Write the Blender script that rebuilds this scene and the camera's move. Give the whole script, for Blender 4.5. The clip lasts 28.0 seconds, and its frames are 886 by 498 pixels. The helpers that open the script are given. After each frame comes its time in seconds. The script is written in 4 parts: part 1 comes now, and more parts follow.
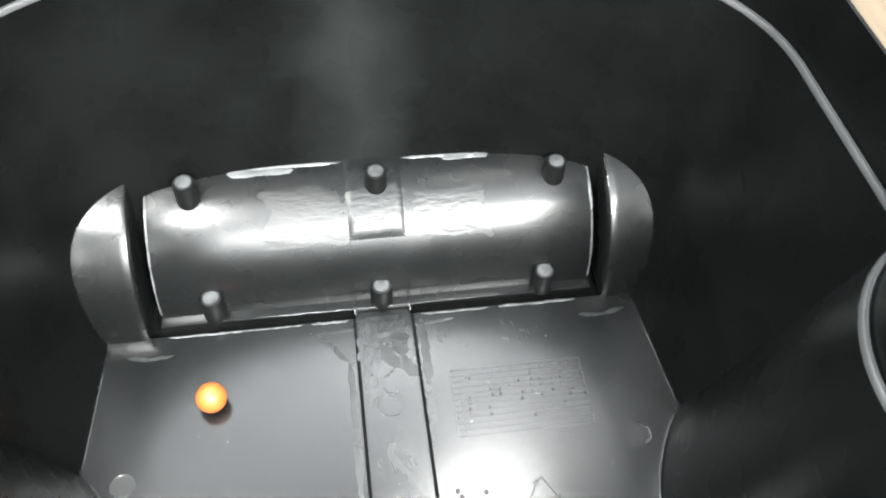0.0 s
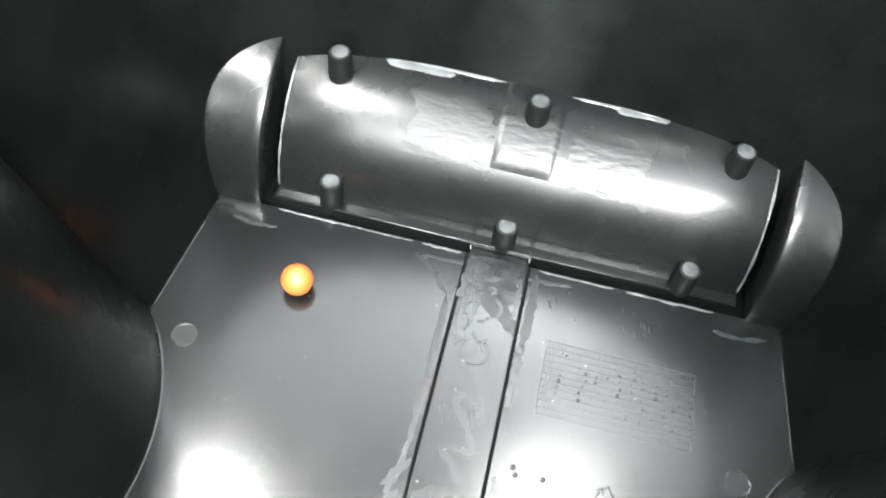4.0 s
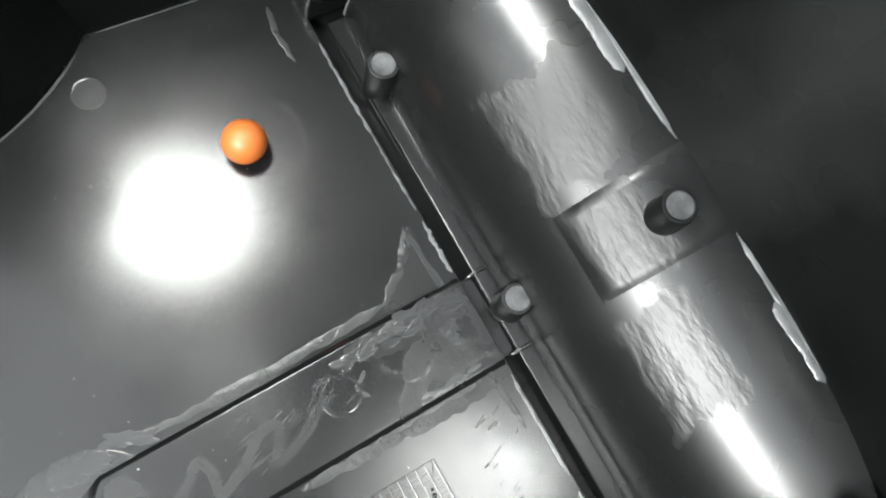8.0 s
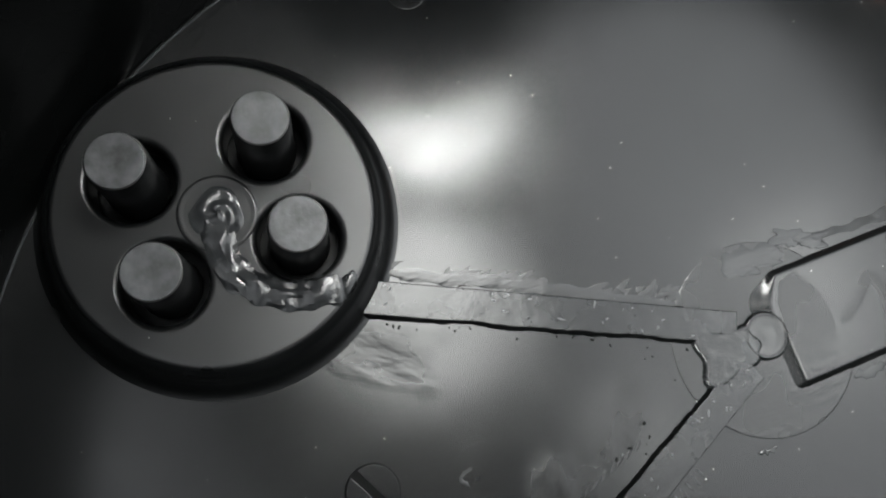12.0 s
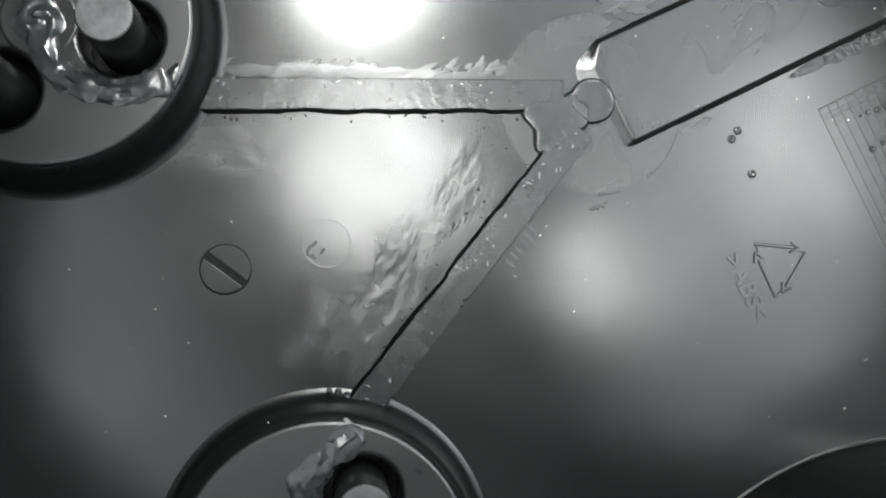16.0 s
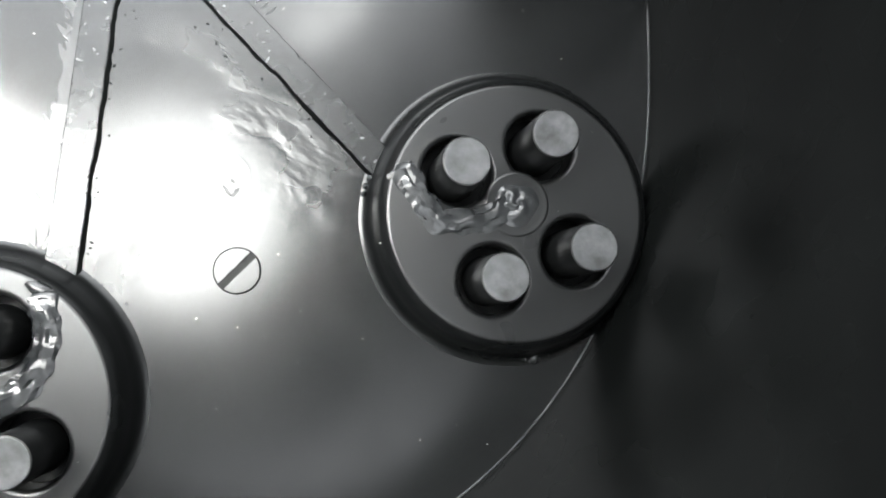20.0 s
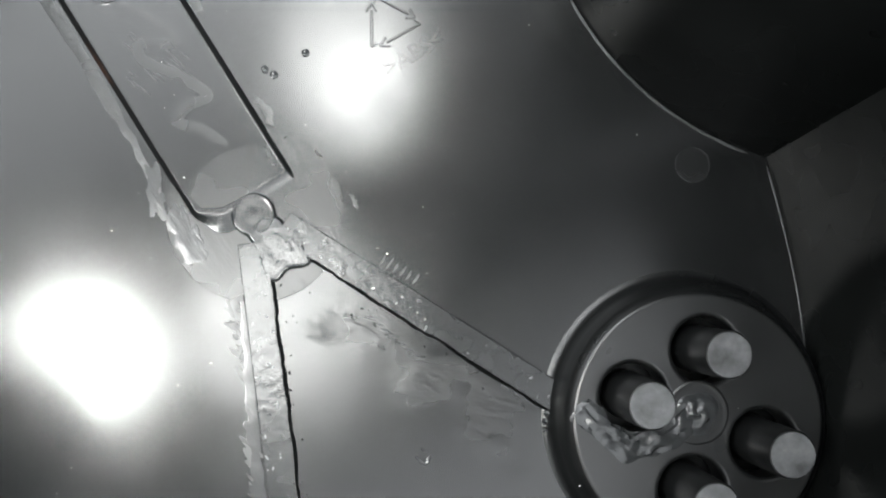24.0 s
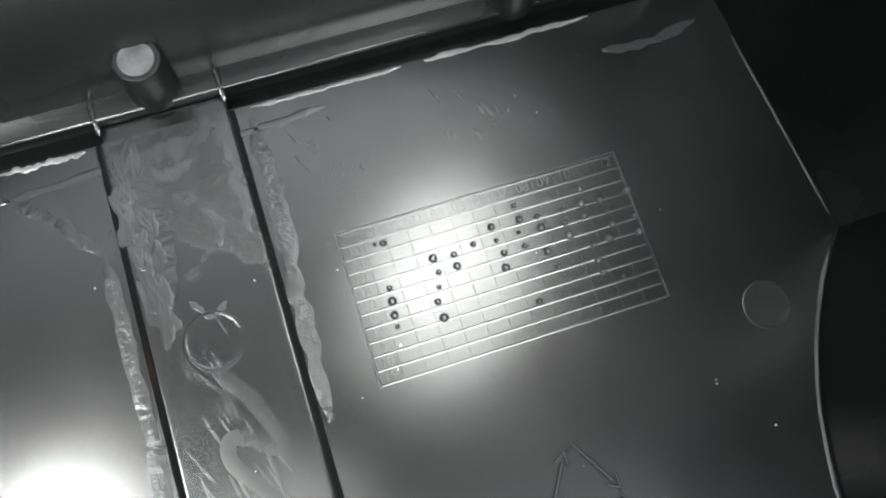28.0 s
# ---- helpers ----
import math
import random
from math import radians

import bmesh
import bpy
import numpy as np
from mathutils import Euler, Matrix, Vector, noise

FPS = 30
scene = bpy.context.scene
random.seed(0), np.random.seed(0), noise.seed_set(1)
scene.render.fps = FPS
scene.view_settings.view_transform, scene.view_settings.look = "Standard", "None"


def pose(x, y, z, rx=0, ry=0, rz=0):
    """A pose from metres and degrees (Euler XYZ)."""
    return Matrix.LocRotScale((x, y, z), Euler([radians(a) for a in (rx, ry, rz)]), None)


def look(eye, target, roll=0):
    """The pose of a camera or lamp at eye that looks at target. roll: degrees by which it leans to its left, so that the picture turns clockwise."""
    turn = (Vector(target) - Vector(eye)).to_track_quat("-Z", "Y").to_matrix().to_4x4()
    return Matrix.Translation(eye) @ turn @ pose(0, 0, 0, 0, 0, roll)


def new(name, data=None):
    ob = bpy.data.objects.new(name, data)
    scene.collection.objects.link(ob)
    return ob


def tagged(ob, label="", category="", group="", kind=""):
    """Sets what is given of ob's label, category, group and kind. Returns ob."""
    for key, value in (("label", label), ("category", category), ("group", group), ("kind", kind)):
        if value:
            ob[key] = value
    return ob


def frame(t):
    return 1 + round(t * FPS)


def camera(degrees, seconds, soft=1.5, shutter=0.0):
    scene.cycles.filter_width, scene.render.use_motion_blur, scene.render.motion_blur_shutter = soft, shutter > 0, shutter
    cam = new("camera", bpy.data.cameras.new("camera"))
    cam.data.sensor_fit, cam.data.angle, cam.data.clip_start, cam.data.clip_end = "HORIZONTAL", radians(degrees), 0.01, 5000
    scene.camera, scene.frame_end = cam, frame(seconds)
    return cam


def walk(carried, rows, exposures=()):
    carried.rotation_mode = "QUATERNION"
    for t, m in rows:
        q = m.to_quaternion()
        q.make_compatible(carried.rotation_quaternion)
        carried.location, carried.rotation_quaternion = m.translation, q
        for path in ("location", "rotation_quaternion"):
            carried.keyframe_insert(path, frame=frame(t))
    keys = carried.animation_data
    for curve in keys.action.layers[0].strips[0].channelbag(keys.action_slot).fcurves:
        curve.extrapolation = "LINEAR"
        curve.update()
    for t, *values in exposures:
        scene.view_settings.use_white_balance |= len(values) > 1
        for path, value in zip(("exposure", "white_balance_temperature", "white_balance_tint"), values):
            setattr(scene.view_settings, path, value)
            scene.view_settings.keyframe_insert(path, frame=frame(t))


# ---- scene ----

# ================= camera =================
cam = camera(58.05, 28.0, soft=2.0)
# seconds, x, y, z in metres, turn about x, y, z in degrees
PATH = [
    (0, -0.0125, -0.1501, 0.2605, 35.10, -2.94, -8.12),
    (0.5, -0.0132, -0.1472, 0.2557, 33.97, -3.36, -7.74),
    (1, -0.0177, -0.1445, 0.2556, 32.44, -4.24, -7.68),
    (1.5, -0.0327, -0.1061, 0.2485, 29.22, -6.10, -12.82),
    (2, -0.0186, -0.1241, 0.2450, 29.46, -5.38, -7.61),
    (2.5, -0.0222, -0.1259, 0.2427, 29.42, -5.23, -5.33),
    (3, -0.0228, -0.1283, 0.2427, 29.48, -5.13, -2.55),
    (3.5, -0.0175, -0.1381, 0.2408, 31.35, -5.14, 0.50),
    (4, -0.0033, -0.1447, 0.2305, 32.09, -4.36, 13.21),
    (4.5, -0.0044, -0.1289, 0.2130, 32.02, -7.84, 27.60),
    (6.5, 0.0036, -0.0693, 0.1880, 16.05, -13.47, 54.93),
    (7, -0.0054, -0.0551, 0.1834, 12.58, -12.09, 60.72),
    (7.5, -0.0111, -0.0311, 0.1802, 10.79, -7.09, 60.92),
    (8, 0.0048, -0.0401, 0.1811, 12.79, -7.64, 59.84),
    (8.5, 0.0201, -0.0772, 0.1745, 15.31, -10.46, 64.87),
    (9, 0.0182, -0.0985, 0.1665, 12.14, -10.01, 73.23),
    (10, 0.0216, -0.1270, 0.1688, 13.33, -5.33, 74.64),
    (10.5, 0.0270, -0.1400, 0.1595, 18.50, -5.66, 72.04),
    (11, 0.0049, -0.1651, 0.1454, 14.34, -10.37, 71.64),
    (11.5, -0.0020, -0.1756, 0.1401, 13.72, -10.55, 71.11),
    (12, -0.0178, -0.1752, 0.1404, 11.13, -8.73, 69.13),
    (12.5, -0.0247, -0.1774, 0.1372, 11.44, -9.10, 65.05),
    (14.5, -0.0120, -0.1652, 0.1522, 3.62, -3.05, 64.73),
    (15, 0.0022, -0.1572, 0.1533, 4.05, -3.37, 65.33),
    (15.5, 0.0050, -0.1529, 0.1517, 2.44, -7.04, 64.54),
    (16, 0.0142, -0.1572, 0.1512, 4.36, -7.92, 63.66),
    (16.5, 0.0228, -0.1635, 0.1477, 6.12, -8.79, 62.50),
    (17, 0.0272, -0.1653, 0.1480, 5.75, -8.76, 59.72),
    (17.5, 0.0401, -0.1793, 0.1447, 14.09, -7.05, 49.26),
    (18, 0.0473, -0.1847, 0.1464, 17.96, -6.28, 38.19),
    (18.5, 0.0510, -0.1803, 0.1480, 9.51, -7.44, 35.28),
    (19, 0.0506, -0.1835, 0.1455, 6.32, -11.15, 35.70),
    (19.5, 0.0326, -0.1904, 0.1497, 3.36, -8.93, 7.59),
    (20, 0.0136, -0.1845, 0.1628, 4.39, -8.11, -18.57),
    (21, 0.0318, -0.1748, 0.1588, 6.03, 4.61, -37.77),
    (21.5, 0.0309, -0.1648, 0.1559, 4.73, 2.56, -33.67),
    (23.5, 0.0199, -0.1365, 0.1681, 2.69, -4.88, -32.66),
    (24, 0.0154, -0.1231, 0.1697, 3.37, -3.54, -32.21),
    (24.5, 0.0160, -0.1086, 0.1687, 4.17, -1.26, -32.92),
    (25, 0.0133, -0.1027, 0.1653, 7.75, -0.05, -32.83),
    (25.5, 0.0124, -0.1002, 0.1609, 7.55, -0.50, -34.78),
    (26, 0.0156, -0.0757, 0.1493, 6.01, -2.30, -33.81),
    (26.5, 0.0124, -0.0636, 0.1406, 7.91, -2.80, -30.48),
    (27, 0.0167, -0.0595, 0.1309, 11.40, -2.90, -26.06),
    (27.5, 0.0242, -0.0550, 0.1230, 11.91, -2.61, -21.77),
    (28, 0.0214, -0.0579, 0.1240, 13.59, -3.10, -17.91),
]
walk(cam, [(t, pose(x, y, z, rx, ry, rz)) for t, x, y, z, rx, ry, rz in PATH],
     exposures=[(0, 1.4), (3, 1.45), (4.5, 1.45), (6.5, 0.0), (7, -0.1), (8, 0.45), (9, -0.1), (10, -0.4), (11, -0.5), (12, -0.5), (12.5, -0.45), (14.5, -0.05), (15, 0.0),
                (16, 0.25), (17, 0.5), (18, -0.85), (19, 0.35), (20, 1.15), (20.6, 0.4), (21, -0.5), (21.5, -0.45), (23.5, 0.5), (24, 0.6), (25, 0.55), (26, -0.25), (27, -0.25), (28, 0.45)])

# ================= light =================
world = bpy.data.worlds.new("room_light")
scene.world = world
world.use_nodes = True
bg = world.node_tree.nodes["Background"]
# dark overhead, where the holder of the camera stands, brighter walls and windows half way up, dark towards the floor
wn, wl = world.node_tree.nodes, world.node_tree.links
w_tc, w_xyz, w_ramp = wn.new("ShaderNodeTexCoord"), wn.new("ShaderNodeSeparateXYZ"), wn.new("ShaderNodeValToRGB")
wl.new(w_tc.outputs["Generated"], w_xyz.inputs[0])
wl.new(w_xyz.outputs["Z"], w_ramp.inputs["Fac"])
w_ramp.color_ramp.elements[0].position, w_ramp.color_ramp.elements[0].color = 0.0, (0.09, 0.09, 0.087, 1)
w_ramp.color_ramp.elements[1].position, w_ramp.color_ramp.elements[1].color = 1.0, (0.05, 0.052, 0.05, 1)
for at, value in ((0.30, 0.35), (0.55, 0.75), (0.80, 0.98), (0.91, 0.95), (0.96, 0.8), (0.985, 0.55), (0.995, 0.12)):
    w_ramp.color_ramp.elements.new(at).color = (value * 0.93, value * 0.97, value, 1)
# the room is brighter along y, most of all on the window side towards +y, and dim to both sides
w_side, w_fwd, w_mul = wn.new("ShaderNodeMath"), wn.new("ShaderNodeMapRange"), wn.new("ShaderNodeVectorMath")
w_side.operation, w_mul.operation = "MULTIPLY_ADD", "SCALE"
w_abs, w_low = wn.new("ShaderNodeMath"), wn.new("ShaderNodeMath")
w_abs.operation, w_low.operation = "ABSOLUTE", "MAXIMUM"
w_low.inputs[1].default_value = 0.05
w_side.inputs[1].default_value = -0.75
wl.new(w_xyz.outputs["X"], w_abs.inputs[0])
wl.new(w_abs.outputs[0], w_side.inputs[0])
w_fwd.interpolation_type = "SMOOTHSTEP"
w_fwd.inputs["From Min"].default_value, w_fwd.inputs["From Max"].default_value = 0.15, 0.50
w_fwd.inputs["To Min"].default_value, w_fwd.inputs["To Max"].default_value = 0.20, 1.4
wl.new(w_xyz.outputs["Y"], w_fwd.inputs["Value"])
w_back, w_sum = wn.new("ShaderNodeMapRange"), wn.new("ShaderNodeMath")
w_back.interpolation_type, w_sum.operation = "SMOOTHSTEP", "ADD"
w_back.inputs["From Min"].default_value, w_back.inputs["From Max"].default_value = -0.03, -0.24
w_back.inputs["To Min"].default_value, w_back.inputs["To Max"].default_value = 0.0, 0.75
wl.new(w_xyz.outputs["Y"], w_back.inputs["Value"])
wl.new(w_fwd.outputs["Result"], w_sum.inputs[0])
wl.new(w_back.outputs["Result"], w_sum.inputs[1])
wl.new(w_sum.outputs[0], w_side.inputs[2])
wl.new(w_ramp.outputs["Color"], w_mul.inputs[0])
wl.new(w_side.outputs[0], w_low.inputs[0])
wl.new(w_low.outputs[0], w_mul.inputs["Scale"])
wl.new(w_mul.outputs[0], bg.inputs["Color"])
bg.inputs["Strength"].default_value = 3.4


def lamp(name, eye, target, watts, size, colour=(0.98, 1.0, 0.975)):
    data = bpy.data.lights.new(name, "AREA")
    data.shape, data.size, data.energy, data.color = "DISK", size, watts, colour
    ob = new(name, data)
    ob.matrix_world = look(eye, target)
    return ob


# three still lamps added in place of one light carried with the camera
panel = lamp("camera_light_standin", (-0.150, -0.058, 0.300), (-0.04, -0.09, 0), 0.84, 0.077)
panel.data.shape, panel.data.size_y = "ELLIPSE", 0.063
strip = lamp("second_camera_light_standin", (0.069, 0.012, 0.300), (0.035, -0.046, 0), 0.0094, 0.103)
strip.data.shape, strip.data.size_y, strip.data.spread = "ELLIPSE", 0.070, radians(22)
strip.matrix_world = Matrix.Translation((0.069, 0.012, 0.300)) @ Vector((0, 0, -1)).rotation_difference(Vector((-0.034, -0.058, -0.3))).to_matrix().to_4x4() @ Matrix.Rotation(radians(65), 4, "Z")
torch = lamp("third_camera_light_standin", (-0.046, -0.104, 0.300), (-0.004, -0.1515, 0), 0.0195, 0.100)
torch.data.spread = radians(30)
pane = lamp("window_light", (0.16, 1.15, 1.88), (0, -0.05, 0), 3.6, 0.42)
pane.data.shape, pane.data.size_y = "RECTANGLE", 0.26
# unseen long lamp, added to brighten the barrel and the back wall
barrel_fill = lamp("barrel_fill_lamp", (0.35, -1.10, 1.20), (0, 0.02, 0.03), 54.0, 0.95)
barrel_fill.data.shape, barrel_fill.data.size_y = "RECTANGLE", 0.32


# ================= materials =================
def plastic(name, colour, rough=0.3, wave=0.15, grain=0.1, lumps=0.0, lump_scale=400.0, spread=0.15, stretch=(1, 1, 1), spec=0.5, vary=0.15, haze=0.0, cloud_scale=35.0):
    """Moulded plastic: slow waviness, fine grain, cloudy change of gloss and colour."""
    m = bpy.data.materials.new(name)
    m.use_nodes = True
    nt = m.node_tree
    n, l = nt.nodes, nt.links
    bsdf = n["Principled BSDF"]
    tc = n.new("ShaderNodeTexCoord")
    mp = n.new("ShaderNodeMapping")
    mp.inputs["Scale"].default_value = stretch
    l.new(tc.outputs["Object"], mp.inputs["Vector"])

    def noise_tex(scale, detail=3.0, rough_=0.55, src=None):
        t = n.new("ShaderNodeTexNoise")
        t.inputs["Scale"].default_value, t.inputs["Detail"].default_value = scale, detail
        t.inputs["Roughness"].default_value = rough_
        l.new((src or tc.outputs["Object"]), t.inputs["Vector"])
        return t

    cloud = noise_tex(cloud_scale, 4.0)
    fine = noise_tex(900.0, 2.0)
    ramp = n.new("ShaderNodeMapRange")
    ramp.inputs["From Min"].default_value, ramp.inputs["From Max"].default_value = 0.3, 0.7
    ramp.inputs["To Min"].default_value, ramp.inputs["To Max"].default_value = 1 - spread, 1 + spread
    l.new(cloud.outputs["Fac"], ramp.inputs["Value"])
    hue = n.new("ShaderNodeMix")
    hue.data_type, hue.blend_type = "RGBA", "MULTIPLY"
    hue.inputs["Factor"].default_value = 1.0
    hue.inputs["A"].default_value = (*colour, 1)
    l.new(ramp.outputs["Result"], hue.inputs["B"])
    l.new(hue.outputs["Result"], bsdf.inputs["Base Color"])
    rr = n.new("ShaderNodeMapRange")
    rr.inputs["From Min"].default_value, rr.inputs["From Max"].default_value = 0.3, 0.7
    rr.inputs["To Min"].default_value, rr.inputs["To Max"].default_value = rough * (1 - vary), rough * (1 + vary)
    second = noise_tex(60.0, 2.0)
    l.new(second.outputs["Fac"], rr.inputs["Value"])
    l.new(rr.outputs["Result"], bsdf.inputs["Roughness"])
    bsdf.inputs["Specular IOR Level"].default_value = spec
    bsdf.inputs["Coat Weight"].default_value, bsdf.inputs["Coat Roughness"].default_value = haze, 0.42
    slow = noise_tex(22.0, 1.0)
    b1 = n.new("ShaderNodeBump")
    b1.inputs["Strength"].default_value, b1.inputs["Distance"].default_value = wave, 0.0015
    l.new(slow.outputs["Fac"], b1.inputs["Height"])
    b2 = n.new("ShaderNodeBump")
    b2.inputs["Strength"].default_value, b2.inputs["Distance"].default_value = grain, 0.00008
    l.new(fine.outputs["Fac"], b2.inputs["Height"])
    l.new(b1.outputs["Normal"], b2.inputs["Normal"])
    last = b2
    if lumps:
        lump = noise_tex(lump_scale, 3.0, 0.6, mp.outputs["Vector"])
        b3 = n.new("ShaderNodeBump")
        b3.inputs["Strength"].default_value, b3.inputs["Distance"].default_value = lumps, 0.0005
        l.new(lump.outputs["Fac"], b3.inputs["Height"])
        l.new(b2.outputs["Normal"], b3.inputs["Normal"])
        last = b3
    l.new(last.outputs["Normal"], bsdf.inputs["Normal"])
    return m


GREY = (0.0045, 0.0049, 0.0050)
M_FLOOR = plastic("dark_abs_floor", GREY, 0.20, 0.09, 0.0, vary=0.14, haze=0.11, spread=0.3)
M_WALL = plastic("dark_abs_wall", (0.0036, 0.0040, 0.0039), 0.28, 0.05, 0.04, spread=0.3, spec=0.1)
# paler than the walls: stands in for light on the upturned step
M_RIM = plastic("dark_abs_edge", (0.035, 0.0365, 0.0375), 0.5, 0.05, 0.2)
M_ROLL = plastic("dark_abs_housing", GREY, 0.27, 0.02, 0.03, haze=0.2)
M_BOSS = plastic("dark_abs_boss", GREY, 0.32, 0.02, 0.05, haze=0.3)
M_SIDE = plastic("dark_abs_side", GREY, 0.3, 0.02, 0.06)


def add_scuffs(m, areas, strength=0.75, torn_by=0.022, soft=0.0012, dull=0.06, deep=0.0002, fine=600, turn=0.0, thin=0.55):
    """Scuffed areas with torn edges and streaks along x: (middle x, half x, middle y, half y) in metres, all turned by turn degrees."""
    n, l = m.node_tree.nodes, m.node_tree.links
    bsdf = n["Principled BSDF"]
    tc, xyz = n.new("ShaderNodeTexCoord"), n.new("ShaderNodeSeparateXYZ")
    spin = n.new("ShaderNodeMapping")
    spin.inputs["Rotation"].default_value = (0, 0, radians(turn))
    l.new(tc.outputs["Object"], spin.inputs["Vector"])
    l.new(spin.outputs["Vector"], xyz.inputs[0])

    def calc(op, a, b=None):
        k = n.new("ShaderNodeMath")
        k.operation = op
        for i, v in enumerate((a, b)):
            if v is None:
                continue
            if isinstance(v, (int, float)):
                k.inputs[i].default_value = v
            else:
                l.new(v, k.inputs[i])
        return k.outputs[0]

    mp = n.new("ShaderNodeMapping")
    mp.inputs["Scale"].default_value = (thin, 1, 1)
    l.new(spin.outputs["Vector"], mp.inputs["Vector"])
    torn, streak = n.new("ShaderNodeTexNoise"), n.new("ShaderNodeTexNoise")
    torn.inputs["Scale"].default_value, torn.inputs["Detail"].default_value = 160, 5
    streak.inputs["Scale"].default_value, streak.inputs["Detail"].default_value = fine, 3
    l.new(mp.outputs["Vector"], torn.inputs["Vector"])
    l.new(mp.outputs["Vector"], streak.inputs["Vector"])
    total = None
    for cx, hx, cy, hy in areas:
        dx = calc("SUBTRACT", calc("ABSOLUTE", calc("SUBTRACT", xyz.outputs[0], cx)), hx)
        dy = calc("SUBTRACT", calc("ABSOLUTE", calc("SUBTRACT", xyz.outputs[1], cy)), hy)
        total = calc("MAXIMUM", dx, dy) if total is None else calc("MINIMUM", total, calc("MAXIMUM", dx, dy))
    edge = calc("ADD", total, calc("MULTIPLY", calc("SUBTRACT", torn.outputs["Fac"], 0.5), torn_by))
    mask = n.new("ShaderNodeMapRange")
    mask.inputs["From Min"].default_value, mask.inputs["From Max"].default_value = soft, -soft
    l.new(edge, mask.inputs["Value"])
    bump = n.new("ShaderNodeBump")
    bump.inputs["Distance"].default_value = deep
    l.new(calc("MULTIPLY", mask.outputs["Result"], strength), bump.inputs["Strength"])
    l.new(streak.outputs["Fac"], bump.inputs["Height"])
    old = bsdf.inputs["Normal"].links[0].from_socket
    l.new(old, bump.inputs["Normal"])
    l.new(bump.outputs["Normal"], bsdf.inputs["Normal"])
    old_r = bsdf.inputs["Roughness"].links[0].from_socket
    l.new(calc("ADD", old_r, calc("MULTIPLY", mask.outputs["Result"], dull)), bsdf.inputs["Roughness"])


add_scuffs(M_ROLL, [(-0.0260, 0.0130, 0.0270, 0.0080), (0.0275, 0.0125, 0.0255, 0.0065), (0.0, 0.010, 0.0275, 0.0055)], 1.0, 0.016, 0.0008, 0.16, 0.0003, 500, 0, 0.4)
M_RIB = plastic("dark_abs_rib", GREY, 0.20, 0.09, 0.0, vary=0.03, haze=0.13)
add_scuffs(M_RIB, [(0.004, 0.0055, -0.012, 0.012), (-0.006, 0.003, -0.003, 0.003)], 1.0, 0.026, 0.0016, 0.14, 0.0006, 260, 0, 0.8)


def turned(turn, spots):
    """Areas for add_scuffs from (x, y, half along, half across) in millimetres, for streaks turned by turn degrees."""
    c, d = math.cos(radians(turn)), math.sin(radians(turn))
    return [((x * c - y * d) / 1000, hx / 1000, (x * d + y * c) / 1000, hy / 1000) for x, y, hx, hy in spots]


add_scuffs(M_FLOOR, turned(46.5, [(19, -157, 7, 9), (12, -142, 8, 6), (5, -124, 8, 3.5)]), 1.0, 0.020, 0.003, 0.09, 0.0006, 170, 46.5, 0.5)
add_scuffs(M_FLOOR, turned(124.5, [(-22, -161, 8, 4)]), 0.7, 0.014, 0.003, 0.09, 0.0005, 200, 124.5, 0.5)
add_scuffs(M_FLOOR, [(0.0, 0.012, -0.012, 0.007)], 0.2, 0.04, 0.006, 0.05)
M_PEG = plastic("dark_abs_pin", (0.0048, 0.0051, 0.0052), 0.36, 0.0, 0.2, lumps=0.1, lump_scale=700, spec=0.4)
# same plastic as the pins, lightened for the light on their ends
M_PINTOP = plastic("lit_cut_pin_top", (0.060, 0.062, 0.064), 0.4, 0.4, 0.3, lumps=0.2, lump_scale=330, spread=0.6, cloud_scale=260.0)
M_ARM = plastic("rough_runner", (0.0125, 0.0132, 0.0136), 0.22, 0.0, 0.1, lumps=0.2, lump_scale=380, spread=0.3, cloud_scale=140.0)
M_SCRAPE = plastic("scraped_abs", (0.014, 0.015, 0.0154), 0.24, 0.0, 0.1, haze=0.15, lumps=0.5, lump_scale=420, stretch=(1, 0.25, 1), spread=0.3)
M_SCUFF = plastic("scuffed_abs", (0.010, 0.0106, 0.0108), 0.27, 0.0, 0.1, haze=0.2, lumps=0.12, lump_scale=260, spread=0.25)
M_TORN = plastic("torn_edge_abs", (0.0125, 0.0132, 0.0135), 0.30, 0.0, 0.15, lumps=0.8, lump_scale=420, spread=0.4, cloud_scale=120.0)
M_BRUSH = plastic("brushed_abs", (0.0085, 0.0089, 0.0091), 0.24, 0.0, 0.1, haze=0.2, lumps=0.55, lump_scale=420, stretch=(0.45, 1, 1), spread=0.4, cloud_scale=90.0)
M_MARK = plastic("rubbed_abs", (0.0062, 0.0066, 0.0067), 0.27, 0.05, 0.1, haze=0.16)
M_SMEAR = plastic("smeared_abs", (0.019, 0.0205, 0.021), 0.3, 0.03, 0.2, lumps=0.06, spread=0.25)
M_FLASH = plastic("torn_flash", (0.085, 0.088, 0.090), 0.3, 0.0, 0.2, lumps=0.4, lump_scale=350, spread=0.4, cloud_scale=120.0)
M_GLUE = plastic("melted_bead", (0.022, 0.0235, 0.0245), 0.2, 0.0, 0.1, lumps=0.22, lump_scale=550)
M_MILL = plastic("milled_abs", (0.0052, 0.0056, 0.0057), 0.27, 0.0, 0.2, lumps=0.2, lump_scale=420, stretch=(1, 0.2, 1), haze=0.17, spread=0.4, cloud_scale=90.0)
# lighter than the floor plastic: glints on the raised lines put into the colour
M_LINE = plastic("raised_marks", (0.016, 0.0167, 0.017), 0.22, 0.0, 0.1)
M_DUST = plastic("pale_dust", (0.75, 0.74, 0.70), 0.7, 0.0, 0.0)
